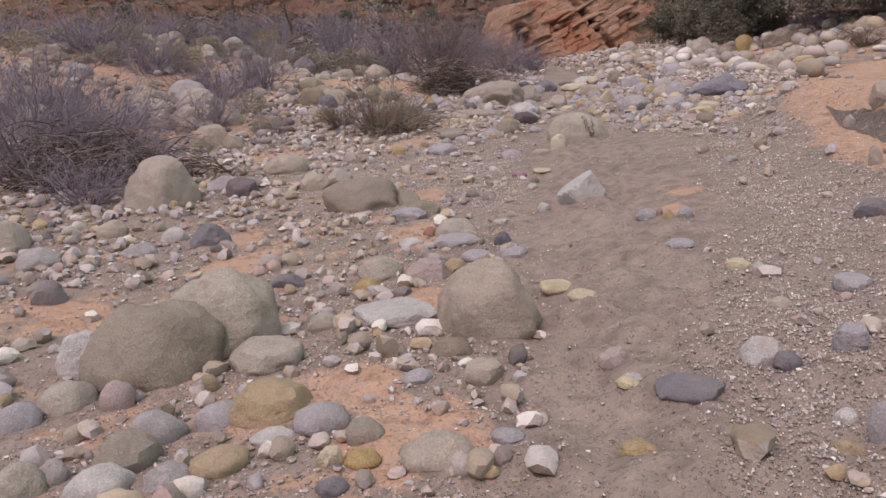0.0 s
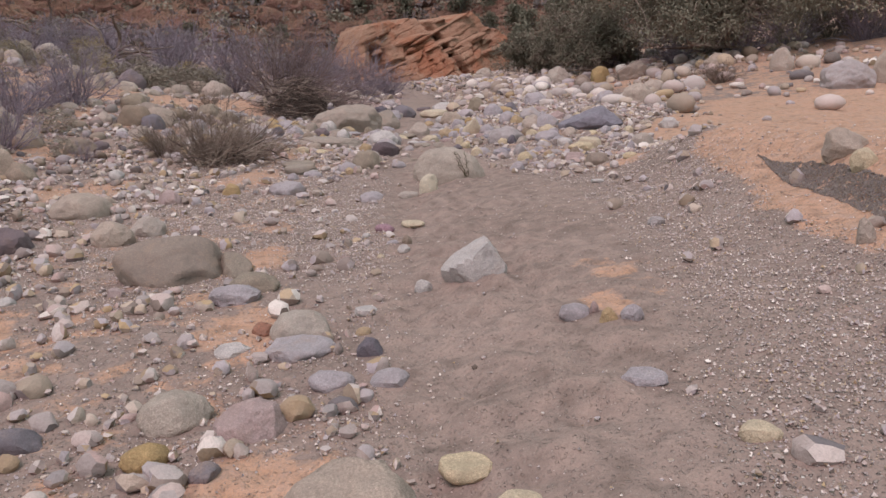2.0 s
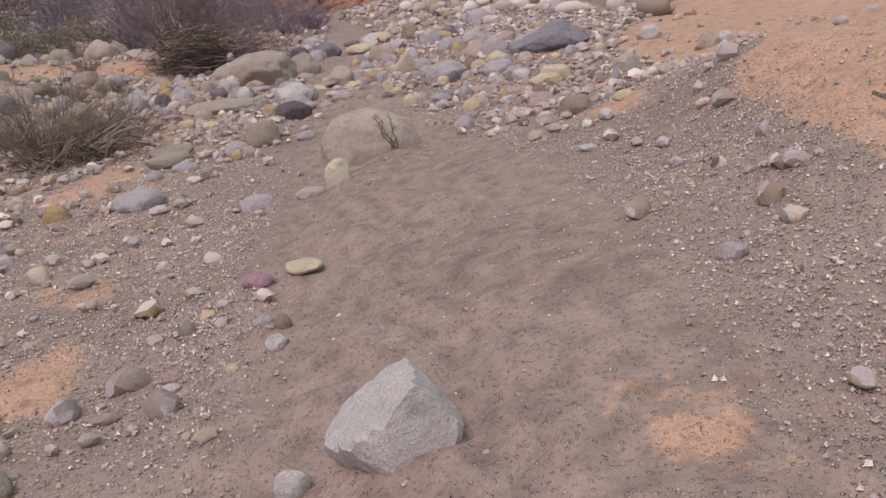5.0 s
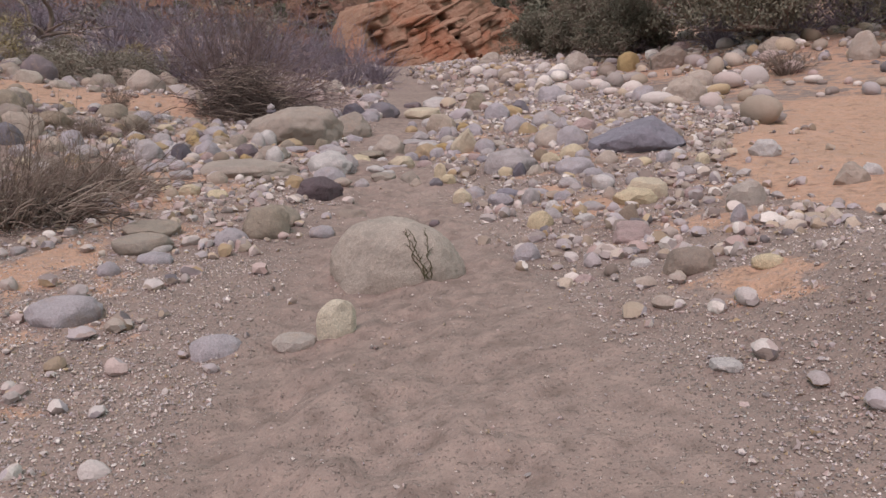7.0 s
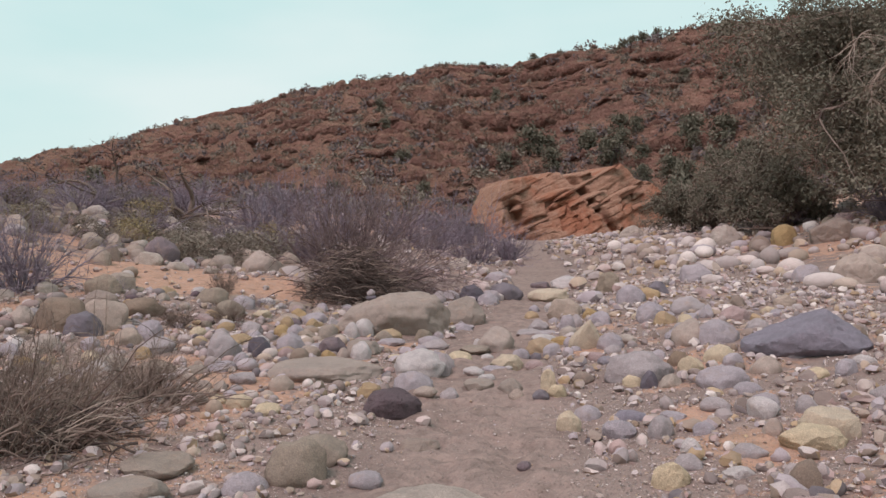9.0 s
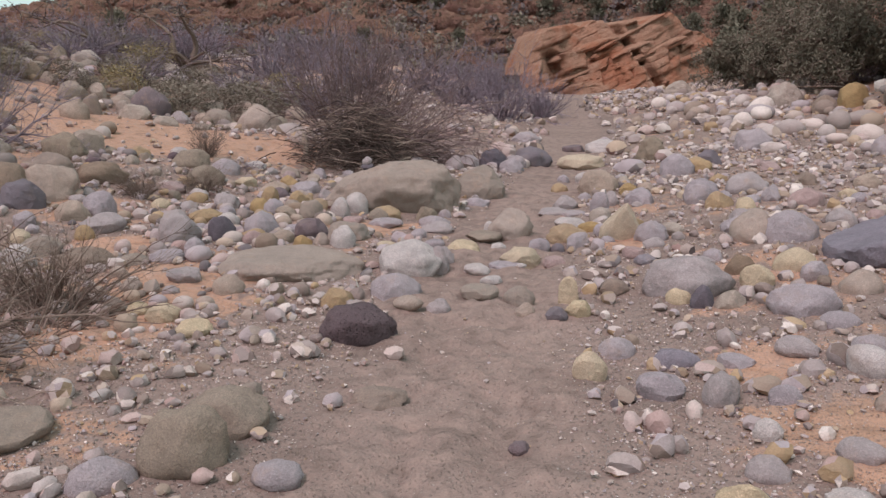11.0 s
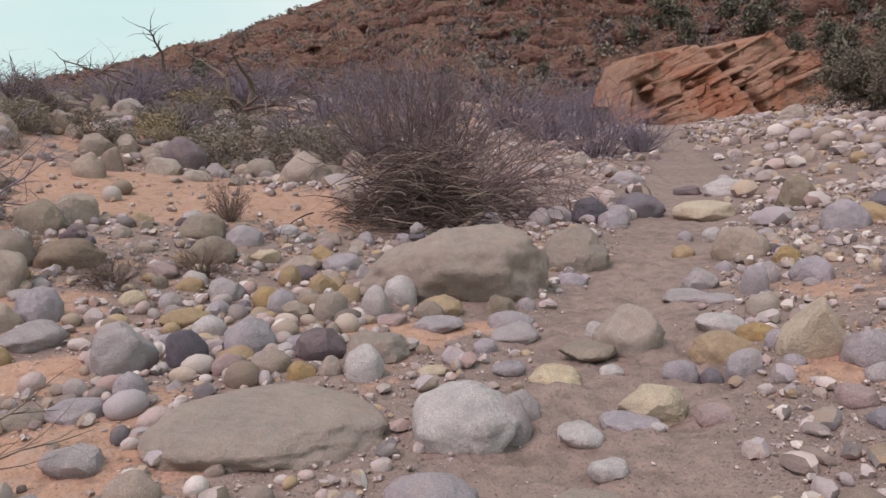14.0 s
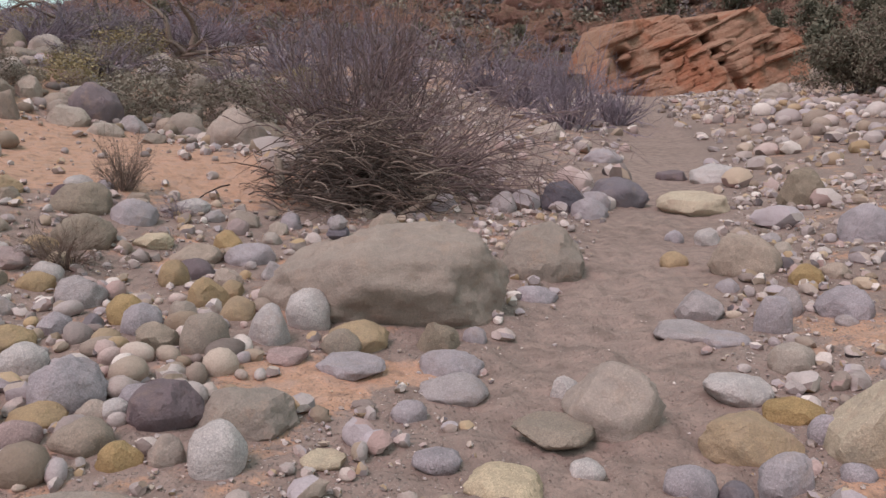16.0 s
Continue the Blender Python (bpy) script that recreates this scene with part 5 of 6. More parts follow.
def leaf_cloud(rng, places, size, n_each, spread):
    """Small leaf quads about the places given."""
    c = np.repeat(places, n_each, axis=0)
    c = c + rng.normal(0, spread, c.shape)
    n = len(c)
    a = rng.normal(size=(n, 3))
    a /= np.linalg.norm(a, axis=1)[:, None]
    b = np.cross(a, rng.normal(size=(n, 3)))
    b /= np.linalg.norm(b, axis=1)[:, None]
    s = size * rng.uniform(0.6, 1.3, n)[:, None]
    v = np.stack([c - a * s, c + b * s * 0.45, c + a * s, c - b * s * 0.45], 1).reshape(-1, 3)
    return v, np.arange(n * 4).reshape(n, 4)


def ground_z(x, y):
    return float(ground_top(np.float64(x), np.float64(y)))


def bush(name, x, y, meshes, material, scale, turn, label, category="bush", group="", leaves=None):
    """A shrub: a few stems one by one, the mass of finer twigs, and leaves where it has them."""
    top = tagged(new(name), label, category, group)
    top.matrix_world = pose(x, y, ground_z(x, y), 0, 0, turn) @ Matrix.Diagonal((*scale, 1))
    for me in meshes[:-1]:
        part_of("stem", me, material, top)
    tagged(part_of("twigs", meshes[-1], material, top), kind="stuff")
    if leaves:
        tagged(part_of("leaves", leaves[0], leaves[1], top), kind="stuff")
    return top


TALL = [bush_meshes(60 + i, 70, 0.95, 0.95, 0.0, 6, 0.010, 0.19, 0.02, 2) for i in range(3)]
FAR = [bush_meshes(90 + i, 66, 0.95, 0.9, 0.0, 6, 0.015, 0.19, 0.025, 2) for i in range(3)]
ARCH = bush_meshes(66, 62, 0.75, 0.7, 0.85, 6, 0.008, 0.13, 0.075, 2)
FAN = bush_meshes(67, 85, 0.95, 0.95, 0.1, 6, 0.0085, 0.15, 0.0, 2)
LOW = [bush_meshes(70 + i, 80, 0.8, 0.9, 0.0, 6, 0.011, 0.2, 0.03) for i in range(2)]
SPRIG = [bush_meshes(85 + i, 22, 0.8, 0.6, 0.0, 2, 0.010, 0.15, 0.0, 0) for i in range(2)]
SPRAWL = [bush_meshes(95 + i, 75, 0.42, 0.95, 0.55, 5, 0.011, 0.16, 0.035, 1) for i in range(2)]
TINY = [bush_meshes(80 + i, 45, 0.8, 0.6, 0.0, 4, 0.008, 0.15) for i in range(2)]
# the main bush on the bank and the drift pile caught at its foot
MAIN_LABEL = "large leafless grey-brown bush above a pile of driftwood"
bush("desert_bush", -0.25, 25.55, FAN, M_STEM, (2.3, 1.2, 2.9), 0, MAIN_LABEL)
bush("desert_bush", 0.45, 25.1, ARCH, M_STEM, (1.9, 1.0, 2.3), -6, "arching leafless bush that leans over the driftwood")


def drift_pile(x, y, w, d, h, n, seed, label):
    rng = np.random.RandomState(seed)
    top = tagged(new("driftwood_pile"), label, "driftwood")
    top.matrix_world = pose(x, y, ground_z(x, y))
    sticks = []
    for _ in range(n):
        side = 1 if rng.rand() < 0.62 else -1
        q = rng.uniform(0, 1)
        start = np.array([rng.normal(-0.12 * side * w, w * 0.26), rng.normal(0, d * 0.3), h * (q ** 0.9) * rng.uniform(0.1, 0.85)])
        start[2] *= max(0.1, 1 - (start[0] / w) ** 2)
        way = np.array([side, rng.normal(-0.15, 0.35), rng.normal(0.35, 0.3)])
        p, r, _ = shoot(rng, start, way, rng.uniform(0.35, 1.0) * w * 0.5, 0.17, 8, 0.13, rng.uniform(0.004, 0.013))
        p[:, 2] = np.maximum(p[:, 2], -0.02)
        sticks.append((p, r))
    sticks.sort(key=lambda q: -q[1][0])
    for i, q in enumerate(sticks[:40]):
        part_of("stick", quick_mesh("stick", *tubes([q], 6)), M_DARKWOOD if i % 3 else M_BRUSH, top)
    rest = sticks[40:]
    tagged(part_of("grey_twigs", quick_mesh("twigs", *tubes(rest[::3], 3)), M_BRUSH, top), kind="stuff")
    tagged(part_of("dark_twigs", quick_mesh("twigs", *tubes(rest[1::3] + rest[2::3], 3)), M_DARKWOOD, top), kind="stuff")
    return top


drift_pile(0.1, 24.2, 1.75, 1.2, 1.3, 1500, 91, "tangled driftwood pile caught under the big bush")

TWIG_LABEL = "leafless purple-grey desert shrub with dense fine twigs"
# tall bare shrubs: place, half-width, height
for i, (x, y, w, h) in enumerate(((2.7, 36.0, 1.9, 2.5), (4.0, 38.0, 1.5, 1.9), (-4.8, 37.6, 3.2, 2.5), (-2.8, 41.0, 3.2, 2.8), (-0.3, 46.0, 3.0, 3.0), (2.0, 50.0, 2.8, 3.0), (-7.2, 36.0, 2.5, 2.0),
                                  (-11.0, 36.5, 3.0, 2.2), (-14.5, 35.0, 3.4, 2.4), (-18.0, 33.0, 3.5, 2.6), (-13.0, 28.5, 2.6, 2.0), (-16.0, 25.0, 3.0, 2.2), (-2.0, 30.5, 2.0, 1.6),
                                  (-9.2, 42.0, 3.4, 2.8), (-15.0, 44.0, 3.6, 2.8), (-6.0, 47.0, 3.6, 3.0), (-10.4, 29.8, 2.0, 1.7), (-12.6, 31.2, 2.4, 2.0), (-7.6, 33.2, 2.0, 1.6), (-6.0, 29.8, 1.5, 1.1), (-4.4, 32.5, 1.8, 1.4), (-9.0, 28.5, 1.9, 1.2), (-11.5, 26.5, 2.4, 1.4), (-8.4, 31.6, 2.2, 1.5), (1.2, 42.0, 2.4, 2.2), (-12.5, 40.0, 3.2, 2.8), (-20.0, 38.0, 3.6, 3.0))):
    bush("desert_bush", x, y, FAR[i % 3], M_TWIG, (w * 0.95, w * 0.9, h * (0.62 if x < -9 else 0.8 if x < -4 else 0.95)), 47 * i, TWIG_LABEL, group="bare desert bushes")
# near thicket on the left bank
for i, (x, y, w, h) in enumerate(((-4.8, 21.4, 1.5, 1.9), (-5.6, 11.2, 1.9, 2.0), (-7.3, 12.6, 2.2, 2.2), (-6.6, 15.2, 2.0, 1.6), (-8.6, 17.2, 2.4, 1.9), (-5.6, 20.2, 1.8, 1.4), (-7.6, 21.8, 2.1, 1.6), (-9.6, 23.0, 2.3, 1.7), (-4.4, 9.6, 1.0, 0.9), (-5.0, 12.2, 1.5, 1.5), (-6.2, 13.8, 1.8, 1.7), (-4.9, 16.9, 1.3, 1.1))):
    bush("thicket_bush", x, y, TALL[(i + 1) % 3], M_TWIG, (w, w * 0.9, h), 80 * i, "dark tangled leafless bush on the wash bank", group="bare desert bushes")
drift_pile(-4.9, 10.8, 2.0, 1.2, 1.1, 650, 95, "dark tangled heap of dead brush under the thicket")
drift_pile(-3.9, 11.0, 1.3, 0.8, 0.6, 260, 96, "dark tangled heap of dead brush under the thicket")
# the low dead bush beside the channel
DEAD_LABEL = "low sprawling dead bush with long pale brittle branches"
bush("dead_bush", -1.35, 14.55, LOW[0], M_BRUSH, (0.85, 0.8, 1.45), 10, DEAD_LABEL, group="dead bushes")
bush("dead_bush", -1.15, 14.55, SPRAWL[0], M_DEAD, (1.05, 0.9, 1.35), -8, DEAD_LABEL, group="dead bushes")
bush("dead_bush", -1.0, 14.75, SPRAWL[1], M_BRUSH, (0.95, 0.9, 1.6), 12, DEAD_LABEL, group="dead bushes")
bush("dead_bush", -1.45, 15.9, SPRAWL[0], M_BRUSH, (0.8, 0.8, 1.5), 25, DEAD_LABEL, group="dead bushes")
bush("dead_bush", -0.62, 15.7, SPRAWL[1], M_DEAD, (0.95, 0.8, 1.0), 70, DEAD_LABEL, group="dead bushes")
bush("dead_bush", -0.75, 16.1, LOW[0], M_BRUSH, (0.6, 0.6, 0.85), 200, DEAD_LABEL, group="dead bushes")
bush("dead_bush", -2.1, 16.0, LOW[1], M_BRUSH, (0.7, 0.7, 1.0), 120, DEAD_LABEL, group="dead bushes")
drift_pile(-0.85, 14.6, 1.15, 0.7, 0.4, 130, 93, "small heap of dead sticks under a dead bush")
bush("dead_bush", 12.8, 25.4, LOW[1], M_DEAD, (1.4, 1.0, 1.1), 40, "low brown dead bush among boulders", group="dead bushes")
for i, (x, y, w, h) in enumerate(((-1.25, 22.6, 0.4, 0.3), (-3.0, 20.6, 0.5, 0.5), (-4.6, 26.8, 0.6, 0.7), (-3.1, 27.4, 0.6, 0.6), (-3.4, 21.6, 0.5, 0.45), (-2.5, 17.2, 0.45, 0.4), (-3.2, 15.4, 0.5, 0.5))):
    bush("small_shrub", x, y, TINY[i % 2], M_DEAD if i % 3 else M_TWIG, (w, w, h * 1.1), 70 * i, "small dry twiggy shrub on sand", group="small dry shrubs")


bush("small_shrub", -2.1, 23.1, LOW[0], M_BRUSH, (0.42, 0.42, 0.85), 30, "small dry twiggy shrub on sand", group="small dry shrubs")
bush("small_shrub", -1.85, 20.1, LOW[1], M_BRUSH, (0.5, 0.45, 0.55), 100, "low tangled brown shrub among cobbles", group="small dry shrubs")
bush("small_shrub", -1.35, 20.9, LOW[0], M_DEAD, (0.45, 0.4, 0.5), 200, "low tangled grey shrub among cobbles", group="small dry shrubs")


def sage_leaves(seed, n, size):
    rng = np.random.RandomState(seed)
    a = rng.normal(size=(n, 3))
    a /= np.linalg.norm(a, axis=1)[:, None]
    r = rng.uniform(0.55, 1.0, n) * (1 + 0.25 * np.sin(a[:, 0] * 5 + seed) * np.cos(a[:, 1] * 4))
    p = a * r[:, None] * np.array([0.55, 0.55, 0.5]) + np.array([0, 0, 0.42])
    p = p[p[:, 2] > 0.02]
    return quick_mesh("leaves", *leaf_cloud(rng, p, size, 6, 0.05))


SAGE = [sage_leaves(110 + i, 300, 0.032) for i in range(3)]
SAGE_OF = {m: [me.copy() for me in SAGE] for m in (M_SAGE, M_SCRUB, M_STRAW)}
rs = random.Random(17)
for i in range(95):
    x, y = rs.uniform(-13, -2.2), rs.uniform(21.5, 36)
    if -5.6 < x < -2.0 and y < 26.5:
        continue
    k = rs.uniform(0.45, 1.15)
    mat = rs.choice((M_SAGE, M_SCRUB, M_SAGE, M_STRAW))
    word = {M_SAGE: "grey-green sage", M_SCRUB: "dull brown scrub", M_STRAW: "straw-yellow rabbitbrush"}[mat]
    bush("sagebrush", x, y, SPRIG[i % 2], M_DEAD, (k * 1.1, k, k * 0.75), rs.uniform(0, 360), word + " clump on the boulder bank", group="sagebrush clumps", leaves=(SAGE_OF[mat][i % 3], mat))
for x, y, k in ((-3.6, 15.8, 0.5), (-4.4, 18.4, 0.7), (-5.1, 13.8, 0.6), (-6.2, 17.8, 0.8), (-4.0, 13.2, 0.4)):
    bush("sagebrush", x, y, SPRIG[0], M_DEAD, (k, k, k * 0.8), x * 50, "grey-green sage clump on the wash bank", group="sagebrush clumps", leaves=(SAGE[1], M_SAGE))


def limb_tree(name, x, y, seed, height, radius, label, leaf, leaf_size, per, trunk=0.22, low=0.1, limbs=22, loose=2.2):
    """A spreading desert tree: trunk, limbs, hanging twigs and a broken crown of small leaves."""
    rng = np.random.RandomState(seed)
    top = tagged(new(name), label, "tree")
    top.matrix_world = pose(x, y, ground_z(x, y) - 0.05)
    p, r, d = shoot(rng, (0, 0, 0), (0.15, 0.1, 1), height * 0.35, 0.12, 6, 0, trunk)
    r = np.maximum(r, trunk * 0.55)
    part_of("trunk", quick_mesh("trunk", *tubes([(p, r)], 9)), M_DARKWOOD, top)
    tips = []
    for i in range(limbs):
        a = i * 2.4 + rng.uniform(-0.4, 0.4)
        rise = rng.uniform(-0.05, 1.5 if limbs < 23 else 1.7)
        start = p[rng.randint(2, 7)]
        ln = radius * rng.uniform(0.75, 1.1) / math.sqrt(1 + 0.35 * max(rise, 0) ** 2)
        ln = min(ln, height * 0.95)
        if limbs > 22:
            ln *= 1.2 - 0.3 * max(rise, 0.0)
        lp, lr, _ = shoot(rng, start, (math.cos(a), math.sin(a), rise), ln, 0.16, 9, 0.05, trunk * rng.uniform(0.3, 0.5))
        limb = part_of("limb", quick_mesh("limb", *tubes([(lp, lr)], 6)), M_DARKWOOD, top)
        twigs = []
        for _ in range(26):
            k = rng.randint(3, 10)
            dd = lp[k] - lp[k - 1]
            dd = dd / np.linalg.norm(dd) + rng.normal(0, 0.7, 3)
            tp, tr, _ = shoot(rng, lp[k], dd, radius * rng.uniform(0.15, 0.42), 0.2, 6, 0.09, 0.035)
            tp[:, 2] = np.maximum(tp[:, 2], low)
            twigs.append((tp, tr))
            tips += [tp[3], tp[4], tp[5], tp[6]]
            for _ in range(3):
                j = rng.randint(2, 6)
                gp, gr, _ = shoot(rng, tp[j], rng.normal(0, 1, 3) + np.array([0, 0, -0.5]), radius * rng.uniform(0.06, 0.16), 0.2, 4, 0.12, 0.014)
                gp[:, 2] = np.maximum(gp[:, 2], low)
                twigs.append((gp, gr))
                tips += [gp[2], gp[4]]
        tagged(part_of("twigs", quick_mesh("twigs", *tubes(twigs, 3)), M_BRUSH if i % 3 else M_DEAD, limb), kind="stuff")
    tips = np.array(tips)
    keep = rng.uniform(0, 1, len(tips)) < np.clip(0.5 + tips[:, 2] / height * 1.1, 0, 1)
    v, f = leaf_cloud(rng, tips[keep & (tips[:, 2] > low + 0.25)], leaf_size, per, leaf_size * loose)
    tagged(part_of("crown", quick_mesh("crown", v, f), leaf, top), kind="stuff")
    if limbs > 22:
        # bare pale twigs hang to the bank on the open side
        for i in range(16):
            a = math.radians(rng.uniform(215, 290))
            q = radius * rng.uniform(0.68, 0.98)
            fan = []
            start = np.array((math.cos(a) * q, math.sin(a) * q, rng.uniform(2.6, 5.2)))
            sp, sr, _ = shoot(rng, start, (math.cos(a), math.sin(a), -0.3), rng.uniform(1.6, 2.8), 0.16, 8, 0.14, 0.026)
            sp[:, 2] = np.maximum(sp[:, 2], 0.15)
            fan.append((sp, sr))
            for _ in range(22):
                j = rng.randint(1, 8)
                gp, gr, _ = shoot(rng, sp[j], rng.normal(0, 0.8, 3) + np.array([math.cos(a) * 0.6, math.sin(a) * 0.6, -0.9]), rng.uniform(0.6, 1.5), 0.2, 5, 0.1, 0.013)
                gp[:, 2] = np.maximum(gp[:, 2], 0.1)
                fan.append((gp, gr))
            tagged(part_of("hanging_twigs", quick_mesh("hanging_twigs", *tubes(fan, 4)), M_DEAD, top, "bare pale hanging twigs"), kind="stuff")
    return top


limb_tree("desert_tree", 18.2, 36.0, 201, 10.6, 7.4, "wide dusty olive desert tree with drooping pale twigs", M_LEAF, 0.062, 44, 0.34, 0.12, 30, 3.2)
limb_tree("desert_tree", 27.0, 33.0, 202, 8.0, 6.0, "wide dusty olive desert tree with drooping dark twigs", M_LEAF, 0.085, 9, 0.3, 0.12, 22, 3.0)
for x, y, h, r, sd in ((13.1, 46.4, 2.6, 2.1, 203), (15.0, 43.6, 3.8, 2.8, 204), (16.6, 48.0, 4.4, 3.0, 205), (13.9, 38.6, 2.6, 2.0, 206)):
    limb_tree("scrub_tree", x, y, sd, h, r, "dark green scrubby tree at the foot of the slope", M_LEAF, 0.055, 5, 0.12, 0.05)


def dead_snag(x, y, seed):
    rng = np.random.RandomState(seed)
    top = tagged(new("dead_tree"), "dark dead tree with bowed bare limbs", "tree")
    top.matrix_world = pose(x, y, ground_z(x, y)) @ Matrix.Diagonal((0.95, 0.85, 0.7, 1))
    for i in range(9):
        a = rng.uniform(-0.5, 0.5) + (3.1 if i % 2 else 0)
        p, r, _ = shoot(rng, (rng.uniform(-0.4, 0.4), 0, 0), (math.cos(a) * 0.7, math.sin(a) * 0.5, 1.0), rng.uniform(2.4, 3.8), 0.2, 10, 0.17, rng.uniform(0.06, 0.12))
        limb = part_of("limb", quick_mesh("limb", *tubes([(p, np.maximum(r, 0.025))], 6)), M_BRUSH, top)
        tw = []
        for _ in range(14):
            k = rng.randint(4, 11)
            q, qr, _ = shoot(rng, p[k], rng.normal(0, 1, 3) + np.array([0, 0, 0.6]), rng.uniform(0.3, 0.9), 0.25, 5, 0.0, 0.018)
            tw.append((q, qr))
        tagged(part_of("twigs", quick_mesh("twigs", *tubes(tw, 3)), M_DARKWOOD, limb), kind="stuff")


dead_snag(-8.3, 33.6, 301)
dead_snag(-6.6, 34.2, 302)


# ---- scrub, junipers and fallen blocks on the hill ----
def hill_scatter(seed, n, lo, hi, power=1.0):
    rng = np.random.RandomState(seed)
    az, v = rng.uniform(-45, 40, n), lo + (hi - lo) * rng.uniform(0, 1, n) ** power
    x, y, z = hill_top(az, v)
    return rng, x, y, z


def hill_scrub(seed, n, size, mat, label, lo, hi):
    rng, x, y, z = hill_scatter(seed, n, lo, hi)
    dist = np.hypot(x, y)
    k = rng.uniform(*size, n)
    c = np.stack([x, y, z + k * 0.3], -1)
    m = 40
    a = rng.normal(size=(n, m, 3))
    a /= np.linalg.norm(a, axis=2)[..., None]
    p = c[:, None] + a * (rng.uniform(0.45, 1.0, (n, m, 1)) * k[:, None, None]) * np.array([0.75, 0.75, 0.6])
    p = p.reshape(-1, 3)
    s = np.repeat(k, m) * 0.21
    v, f = leaf_cloud(rng, p, 1.0, 1, 0.0)
    q = v.reshape(-1, 4, 3)
    q = p[:, None] + (q - p[:, None]) * s[:, None, None]
    tagged(part_of("hill_scrub", quick_mesh("hill_scrub", q.reshape(-1, 3), f), mat), label, "scrub", kind="stuff")


hill_scrub(401, 2500, (0.4, 1.2), M_SCRUB, "low brown scrub dotted over the hillside", 0.0, 0.98)
hill_scrub(402, 1500, (0.5, 1.3), M_SAGE, "grey-green brush over the hillside", 0.0, 0.9)
hill_scrub(403, 1300, (0.6, 1.7), M_HAZE, "leafless purple-grey brush over the hillside", 0.0, 0.98)


def juniper(x, y, z, k, seed):
    rng = np.random.RandomState(seed)
    top = tagged(new("juniper"), "dark rounded juniper on the red hillside", "tree", "hillside junipers")
    top.matrix_world = pose(x, y, z - 0.1, 0, 0, seed * 40) @ Matrix.Diagonal((k, k, k, 1))
    return top


def juniper_meshes(seed):
    rng = np.random.RandomState(seed)
    trunk = quick_mesh("trunk", *tubes([shoot(rng, (0, 0, 0), (0.1, 0, 1), 0.7, 0.15, 5, 0, 0.07)[:2]], 6))
    c = []
    for _ in range(34):
        a = rng.uniform(0, 6.283)
        h = rng.uniform(0.15, 1.0)
        q = rng.uniform(0.1, 0.48) * (1 - 0.55 * abs(h - 0.45))
        c.append((math.cos(a) * q, math.sin(a) * q, h))
    v, f = leaf_cloud(rng, np.array(c), 0.075, 26, 0.085)
    return trunk, quick_mesh("crown", v, f)


JUNIPERS = [juniper_meshes(500 + i) for i in range(3)]
rj = random.Random(9)
spots = [(rj.uniform(-36, 26), rj.uniform(0.985, 1.01), rj.uniform(1.0, 2.4)) for _ in range(34)] + [(rj.uniform(2, 22), rj.uniform(0.05, 0.45), rj.uniform(1.8, 3.6)) for _ in range(30)] + [(rj.uniform(-30, 24), rj.uniform(0.1, 0.9), rj.uniform(1.2, 2.6)) for _ in range(26)]
for i, (az, v, k) in enumerate(spots):
    x, y, z = hill_top(np.float64(az), np.float64(v))
    top = juniper(float(x), float(y), float(z), k, i)
    t, c = JUNIPERS[i % 3]
    part_of("trunk", t, M_DARKWOOD, top)
    tagged(part_of("crown", c, M_JUNIPER, top), kind="stuff")

rng, x, y, z = hill_scatter(411, 1500, 0.0, 1.0)
SIZE_HILL = 0.35 * (2.4 / 0.35) ** (rng.uniform(0, 1, 1500) ** 2.6)


def hill_blocks(rng, x, y, z, size):
    base, faces = ico(1)
    n, k = len(x), len(base)
    v = base[None] * rng.uniform(0.7, 1.25, (n, k, 1)) * np.stack([rng.uniform(0.8, 1.5, n), rng.uniform(0.7, 1.1, n), rng.uniform(0.4, 0.8, n)], -1)[:, None] * size[:, None, None]
    v = v + np.stack([x, y, z + size * 0.15], -1)[:, None]
    me = quick_mesh("fallen_blocks", v.reshape(-1, 3), (faces[None] + (np.arange(n) * k)[:, None, None]).reshape(-1, 3))
    tagged(part_of("fallen_blocks", me, M_HILL, smooth=False), "fallen red sandstone blocks on the hillside", "stones", kind="stuff")


hill_blocks(rng, x, y, z, SIZE_HILL)


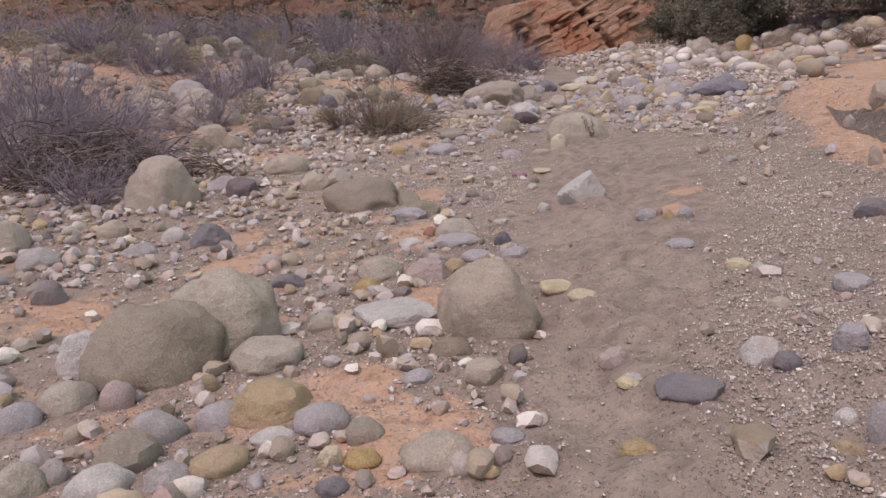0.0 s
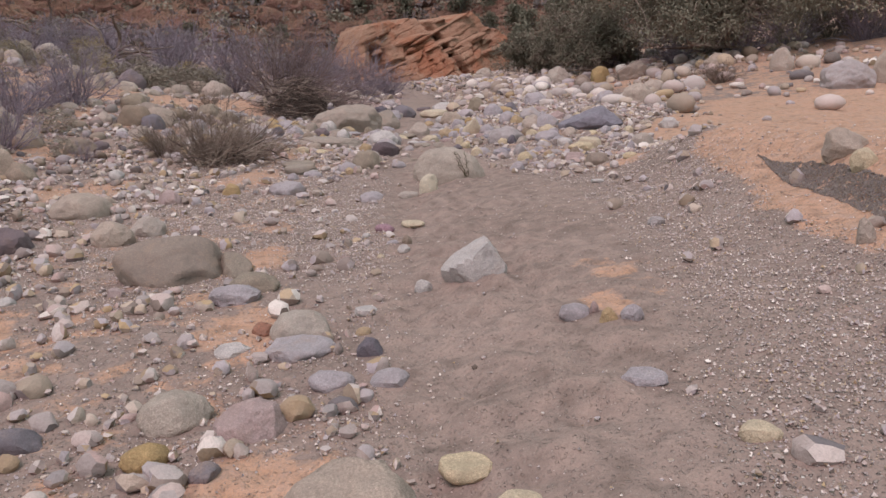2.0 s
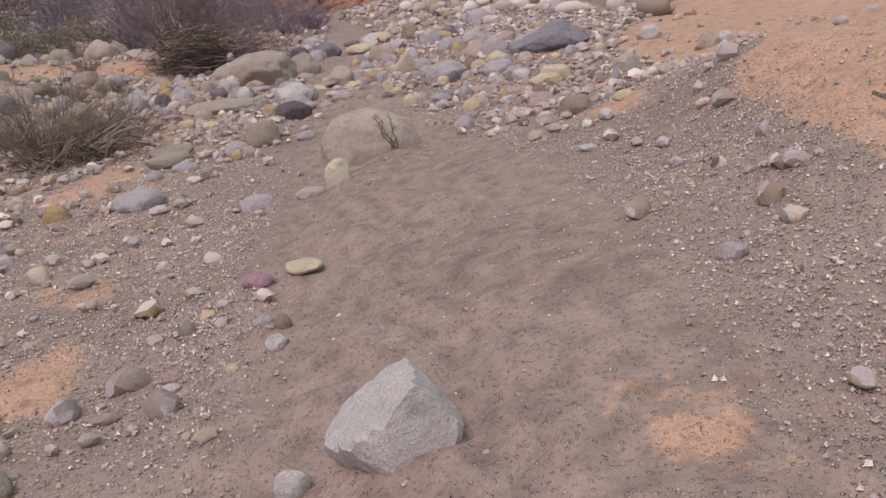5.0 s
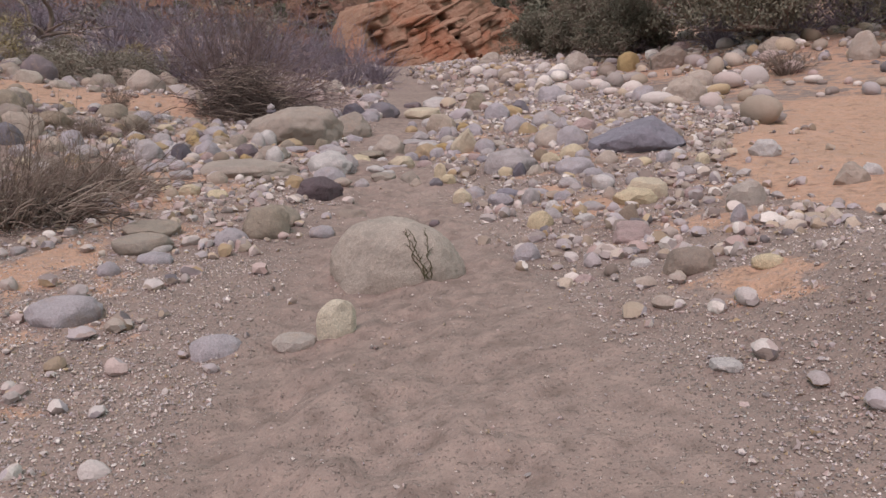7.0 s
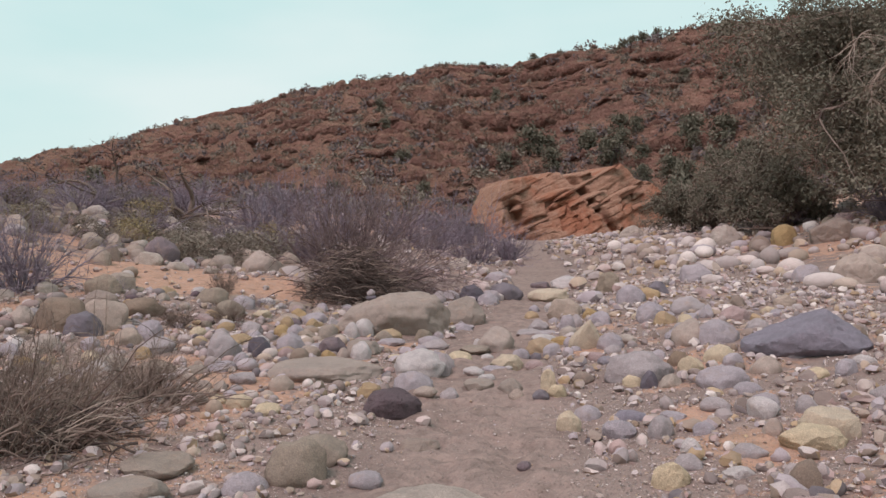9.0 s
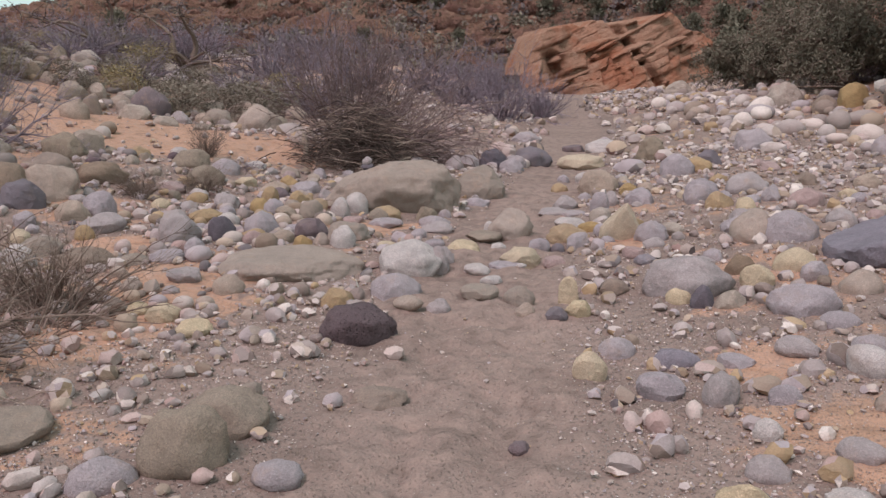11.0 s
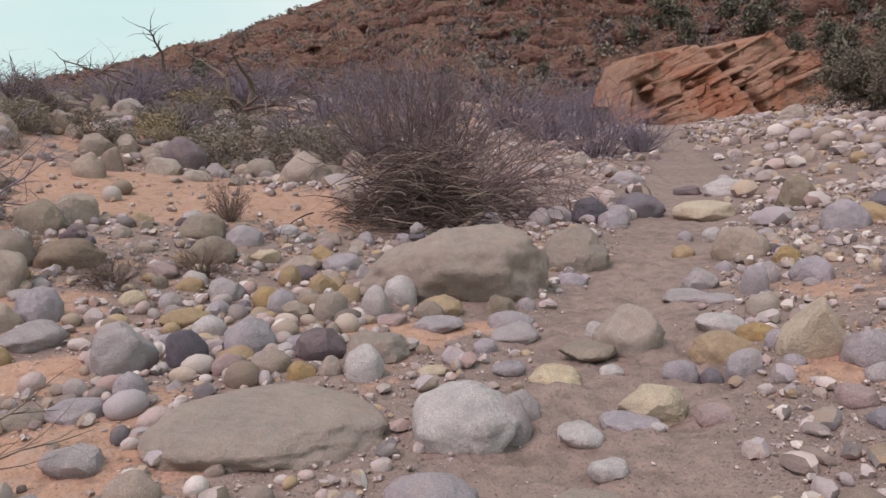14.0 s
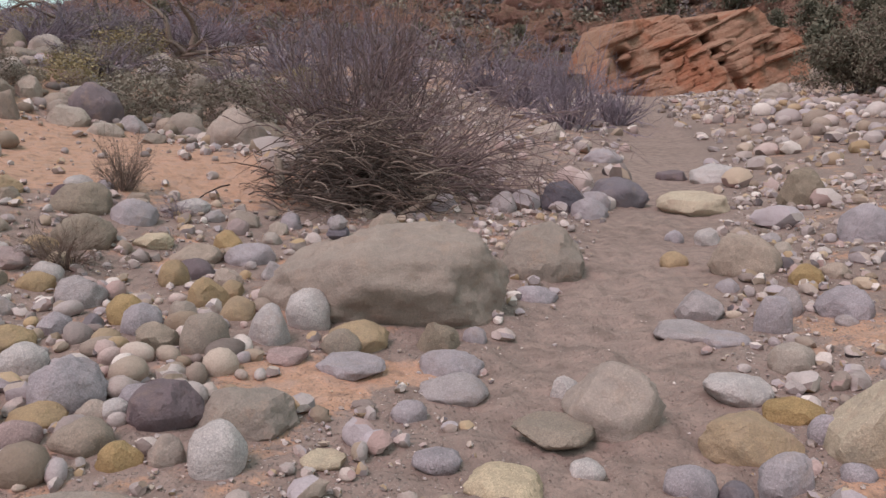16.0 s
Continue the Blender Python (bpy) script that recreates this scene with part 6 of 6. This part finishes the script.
def hill_ledges(n, seed):
    """Broken bands of harder rock that run along the hillside."""
    rng = np.random.RandomState(seed)
    verts, faces, at = [], [], 0
    for _ in range(n):
        az0, v0 = rng.uniform(-42, 38), 0.08 + 0.88 * rng.uniform(0, 1) ** 0.8
        steps = 14
        az = az0 + np.linspace(0, rng.uniform(2.0, 7.5), steps)
        x, y, z = hill_top(az, np.full(steps, v0))
        z = 0.35 * z + 0.65 * np.interp(az, (az[0], az[-1]), (z[:4].mean(), z[-4:].mean())) + rng.normal(0, 0.12, steps)
        away = np.stack([x - 2, y - 8.8], -1)
        away /= np.linalg.norm(away, axis=1)[:, None]
        h = rng.uniform(0.35, 1.2) * np.clip(np.minimum(np.arange(steps), np.arange(steps)[::-1]) * 0.5 + 0.2, 0, 1) * rng.uniform(0.7, 1.2, steps)
        jut = rng.uniform(0.2, 0.8) + rng.normal(0, 0.35, steps)
        for dy, dz in ((0.3, -0.8), (-1, -0.25), (-1.1, 0.6), (-0.8, 1.0), (2.5, 1.15)):
            q = away * (jut * dy if dy < 1 else dy + jut * 0)[:, None] if dy < 1 else away * dy
            verts.append(np.stack([x + q[:, 0], y + q[:, 1], z + h * dz], -1))
        for r in range(4):
            i = at + r * steps + np.arange(steps - 1)
            faces.append(np.stack([i, i + 1, i + 1 + steps, i + steps], -1))
        at += 5 * steps
    me = quick_mesh("hill_ledges", np.concatenate(verts), np.concatenate(faces))
    tagged(part_of("hill_ledges", me, M_HILL, smooth=False), "broken bands of red ledge rock along the hillside", "ledges", kind="stuff")


hill_ledges(240, 431)

# added dark bushes stand in for the tree's shaded foot and trunk mass
for i, (x, y, w, h) in enumerate(((15.2, 33.4, 1.6, 1.5), (17.6, 32.8, 2.0, 2.0), (20.2, 33.6, 2.2, 2.4), (23.0, 32.5, 2.2, 2.2), (14.0, 38.5, 1.5, 1.3))):
    bush("tree_foot_bush", x, y, FAR[i % 3], M_DARKWOOD, (w, w * 0.8, h), 61 * i, "dark bare twigs below the big tree, added for its shadowed foot", group="undergrowth")

# ---- small things ----
def clinging_plant(stone, seed):
    """A thin dry plant that climbs the near face of a stone."""
    rng = np.random.RandomState(seed)
    m = stone.matrix_world
    tree = BVHTree.FromPolygons([m @ v.co for v in stone.data.vertices], [tuple(f.vertices) for f in stone.data.polygons])
    at = m.translation
    top = tagged(new("dry_plant"), "thin dark dry plant clinging to the domed boulder", "plant")
    paths = []

    def climb(x, z, drift, length, thick):
        pts = []
        for _ in range(int(length / 0.018)):
            hit = tree.ray_cast(Vector((x, at.y - 2, z)), Vector((0, 1, 0)))[0]
            if hit is None:
                break
            pts.append(np.array(hit) + np.array([0, -0.006, 0.002]))
            x += drift * 0.018 + rng.normal(0, 0.007)
            z += 0.0165 - 0.004 * rng.rand()
        if len(pts) > 2:
            paths.append((np.array(pts), np.linspace(thick, thick * 0.35, len(pts))))
        return pts

    foot = ground_z(at.x + 0.16, at.y - 0.36)
    stems = [climb(at.x + 0.16 + dx, foot + 0.01, dr, 0.40, 0.0045) for dx, dr in ((0.0, -0.28), (0.025, -0.12), (-0.02, -0.36), (0.012, -0.2))]
    for pts in stems:
        for k in range(2, len(pts) - 2, 2):
            climb(pts[k][0], pts[k][2], rng.choice((-1, 1)) * rng.uniform(0.2, 0.8), rng.uniform(0.04, 0.08), 0.003)
    start = Vector(paths[0][0][0])
    top.matrix_world = Matrix.Translation(start)
    for i, (q, r) in enumerate(paths[:4]):
        part_of("stem", quick_mesh("stem", *tubes([(q - np.array(start), r)], 4)), M_LICHEN, top)
    tagged(part_of("twigs", quick_mesh("twigs", *tubes([(q - np.array(start), r) for q, r in paths[4:]], 3)), M_LICHEN, top), kind="stuff")


clinging_plant(DOME, 5)


def stump(x, y, h, r, seed, lean):
    rng = np.random.RandomState(seed)
    q, _, _ = shoot(rng, (0, 0, -0.08), lean, h, 0.07, 6, 0, r)
    me = quick_mesh("stump", *tubes([(q, r * np.array([1.35, 1.1, 1.0, 0.95, 0.92, 0.86, 0.3]))], 9))
    ob = tagged(part_of("stump", me, M_DEAD), "weathered grey stump at the edge of the driftwood", "stump")
    ob.matrix_world = pose(x, y, ground_z(x, y))


stump(-0.72, 24.0, 0.55, 0.055, 31, (0.05, 0, 1))
stump(0.55, 23.75, 0.60, 0.045, 32, (0.8, 0.1, 0.45))


def perched(x, y, z, w, h, tint, shape):
    """A stone set on top of another."""
    ob = new("cairn_stone", rock_data(shape, tint, w, 1))
    ob.matrix_world = pose(x, y, z + h / 2 - 0.015, 4, -3, 30) @ Matrix.Diagonal((w, w * 0.8, h, 1))
    return tagged(ob, f"small {TINT_WORDS[tint]} stone stacked on a boulder", "rock", "cairn stones")


m = BIG_BOULDER.matrix_world
skin = BVHTree.FromPolygons([m @ v.co for v in BIG_BOULDER.data.vertices], [tuple(f.vertices) for f in BIG_BOULDER.data.polygons])
seat = skin.ray_cast(Vector((0.80, 20.68, 5)), Vector((0, 0, -1)))[0].z
perched(0.80, 20.68, seat, 0.17, 0.09, "slate", "flat")
perched(0.80, 20.68, seat + 0.07, 0.13, 0.11, "grey", "block")
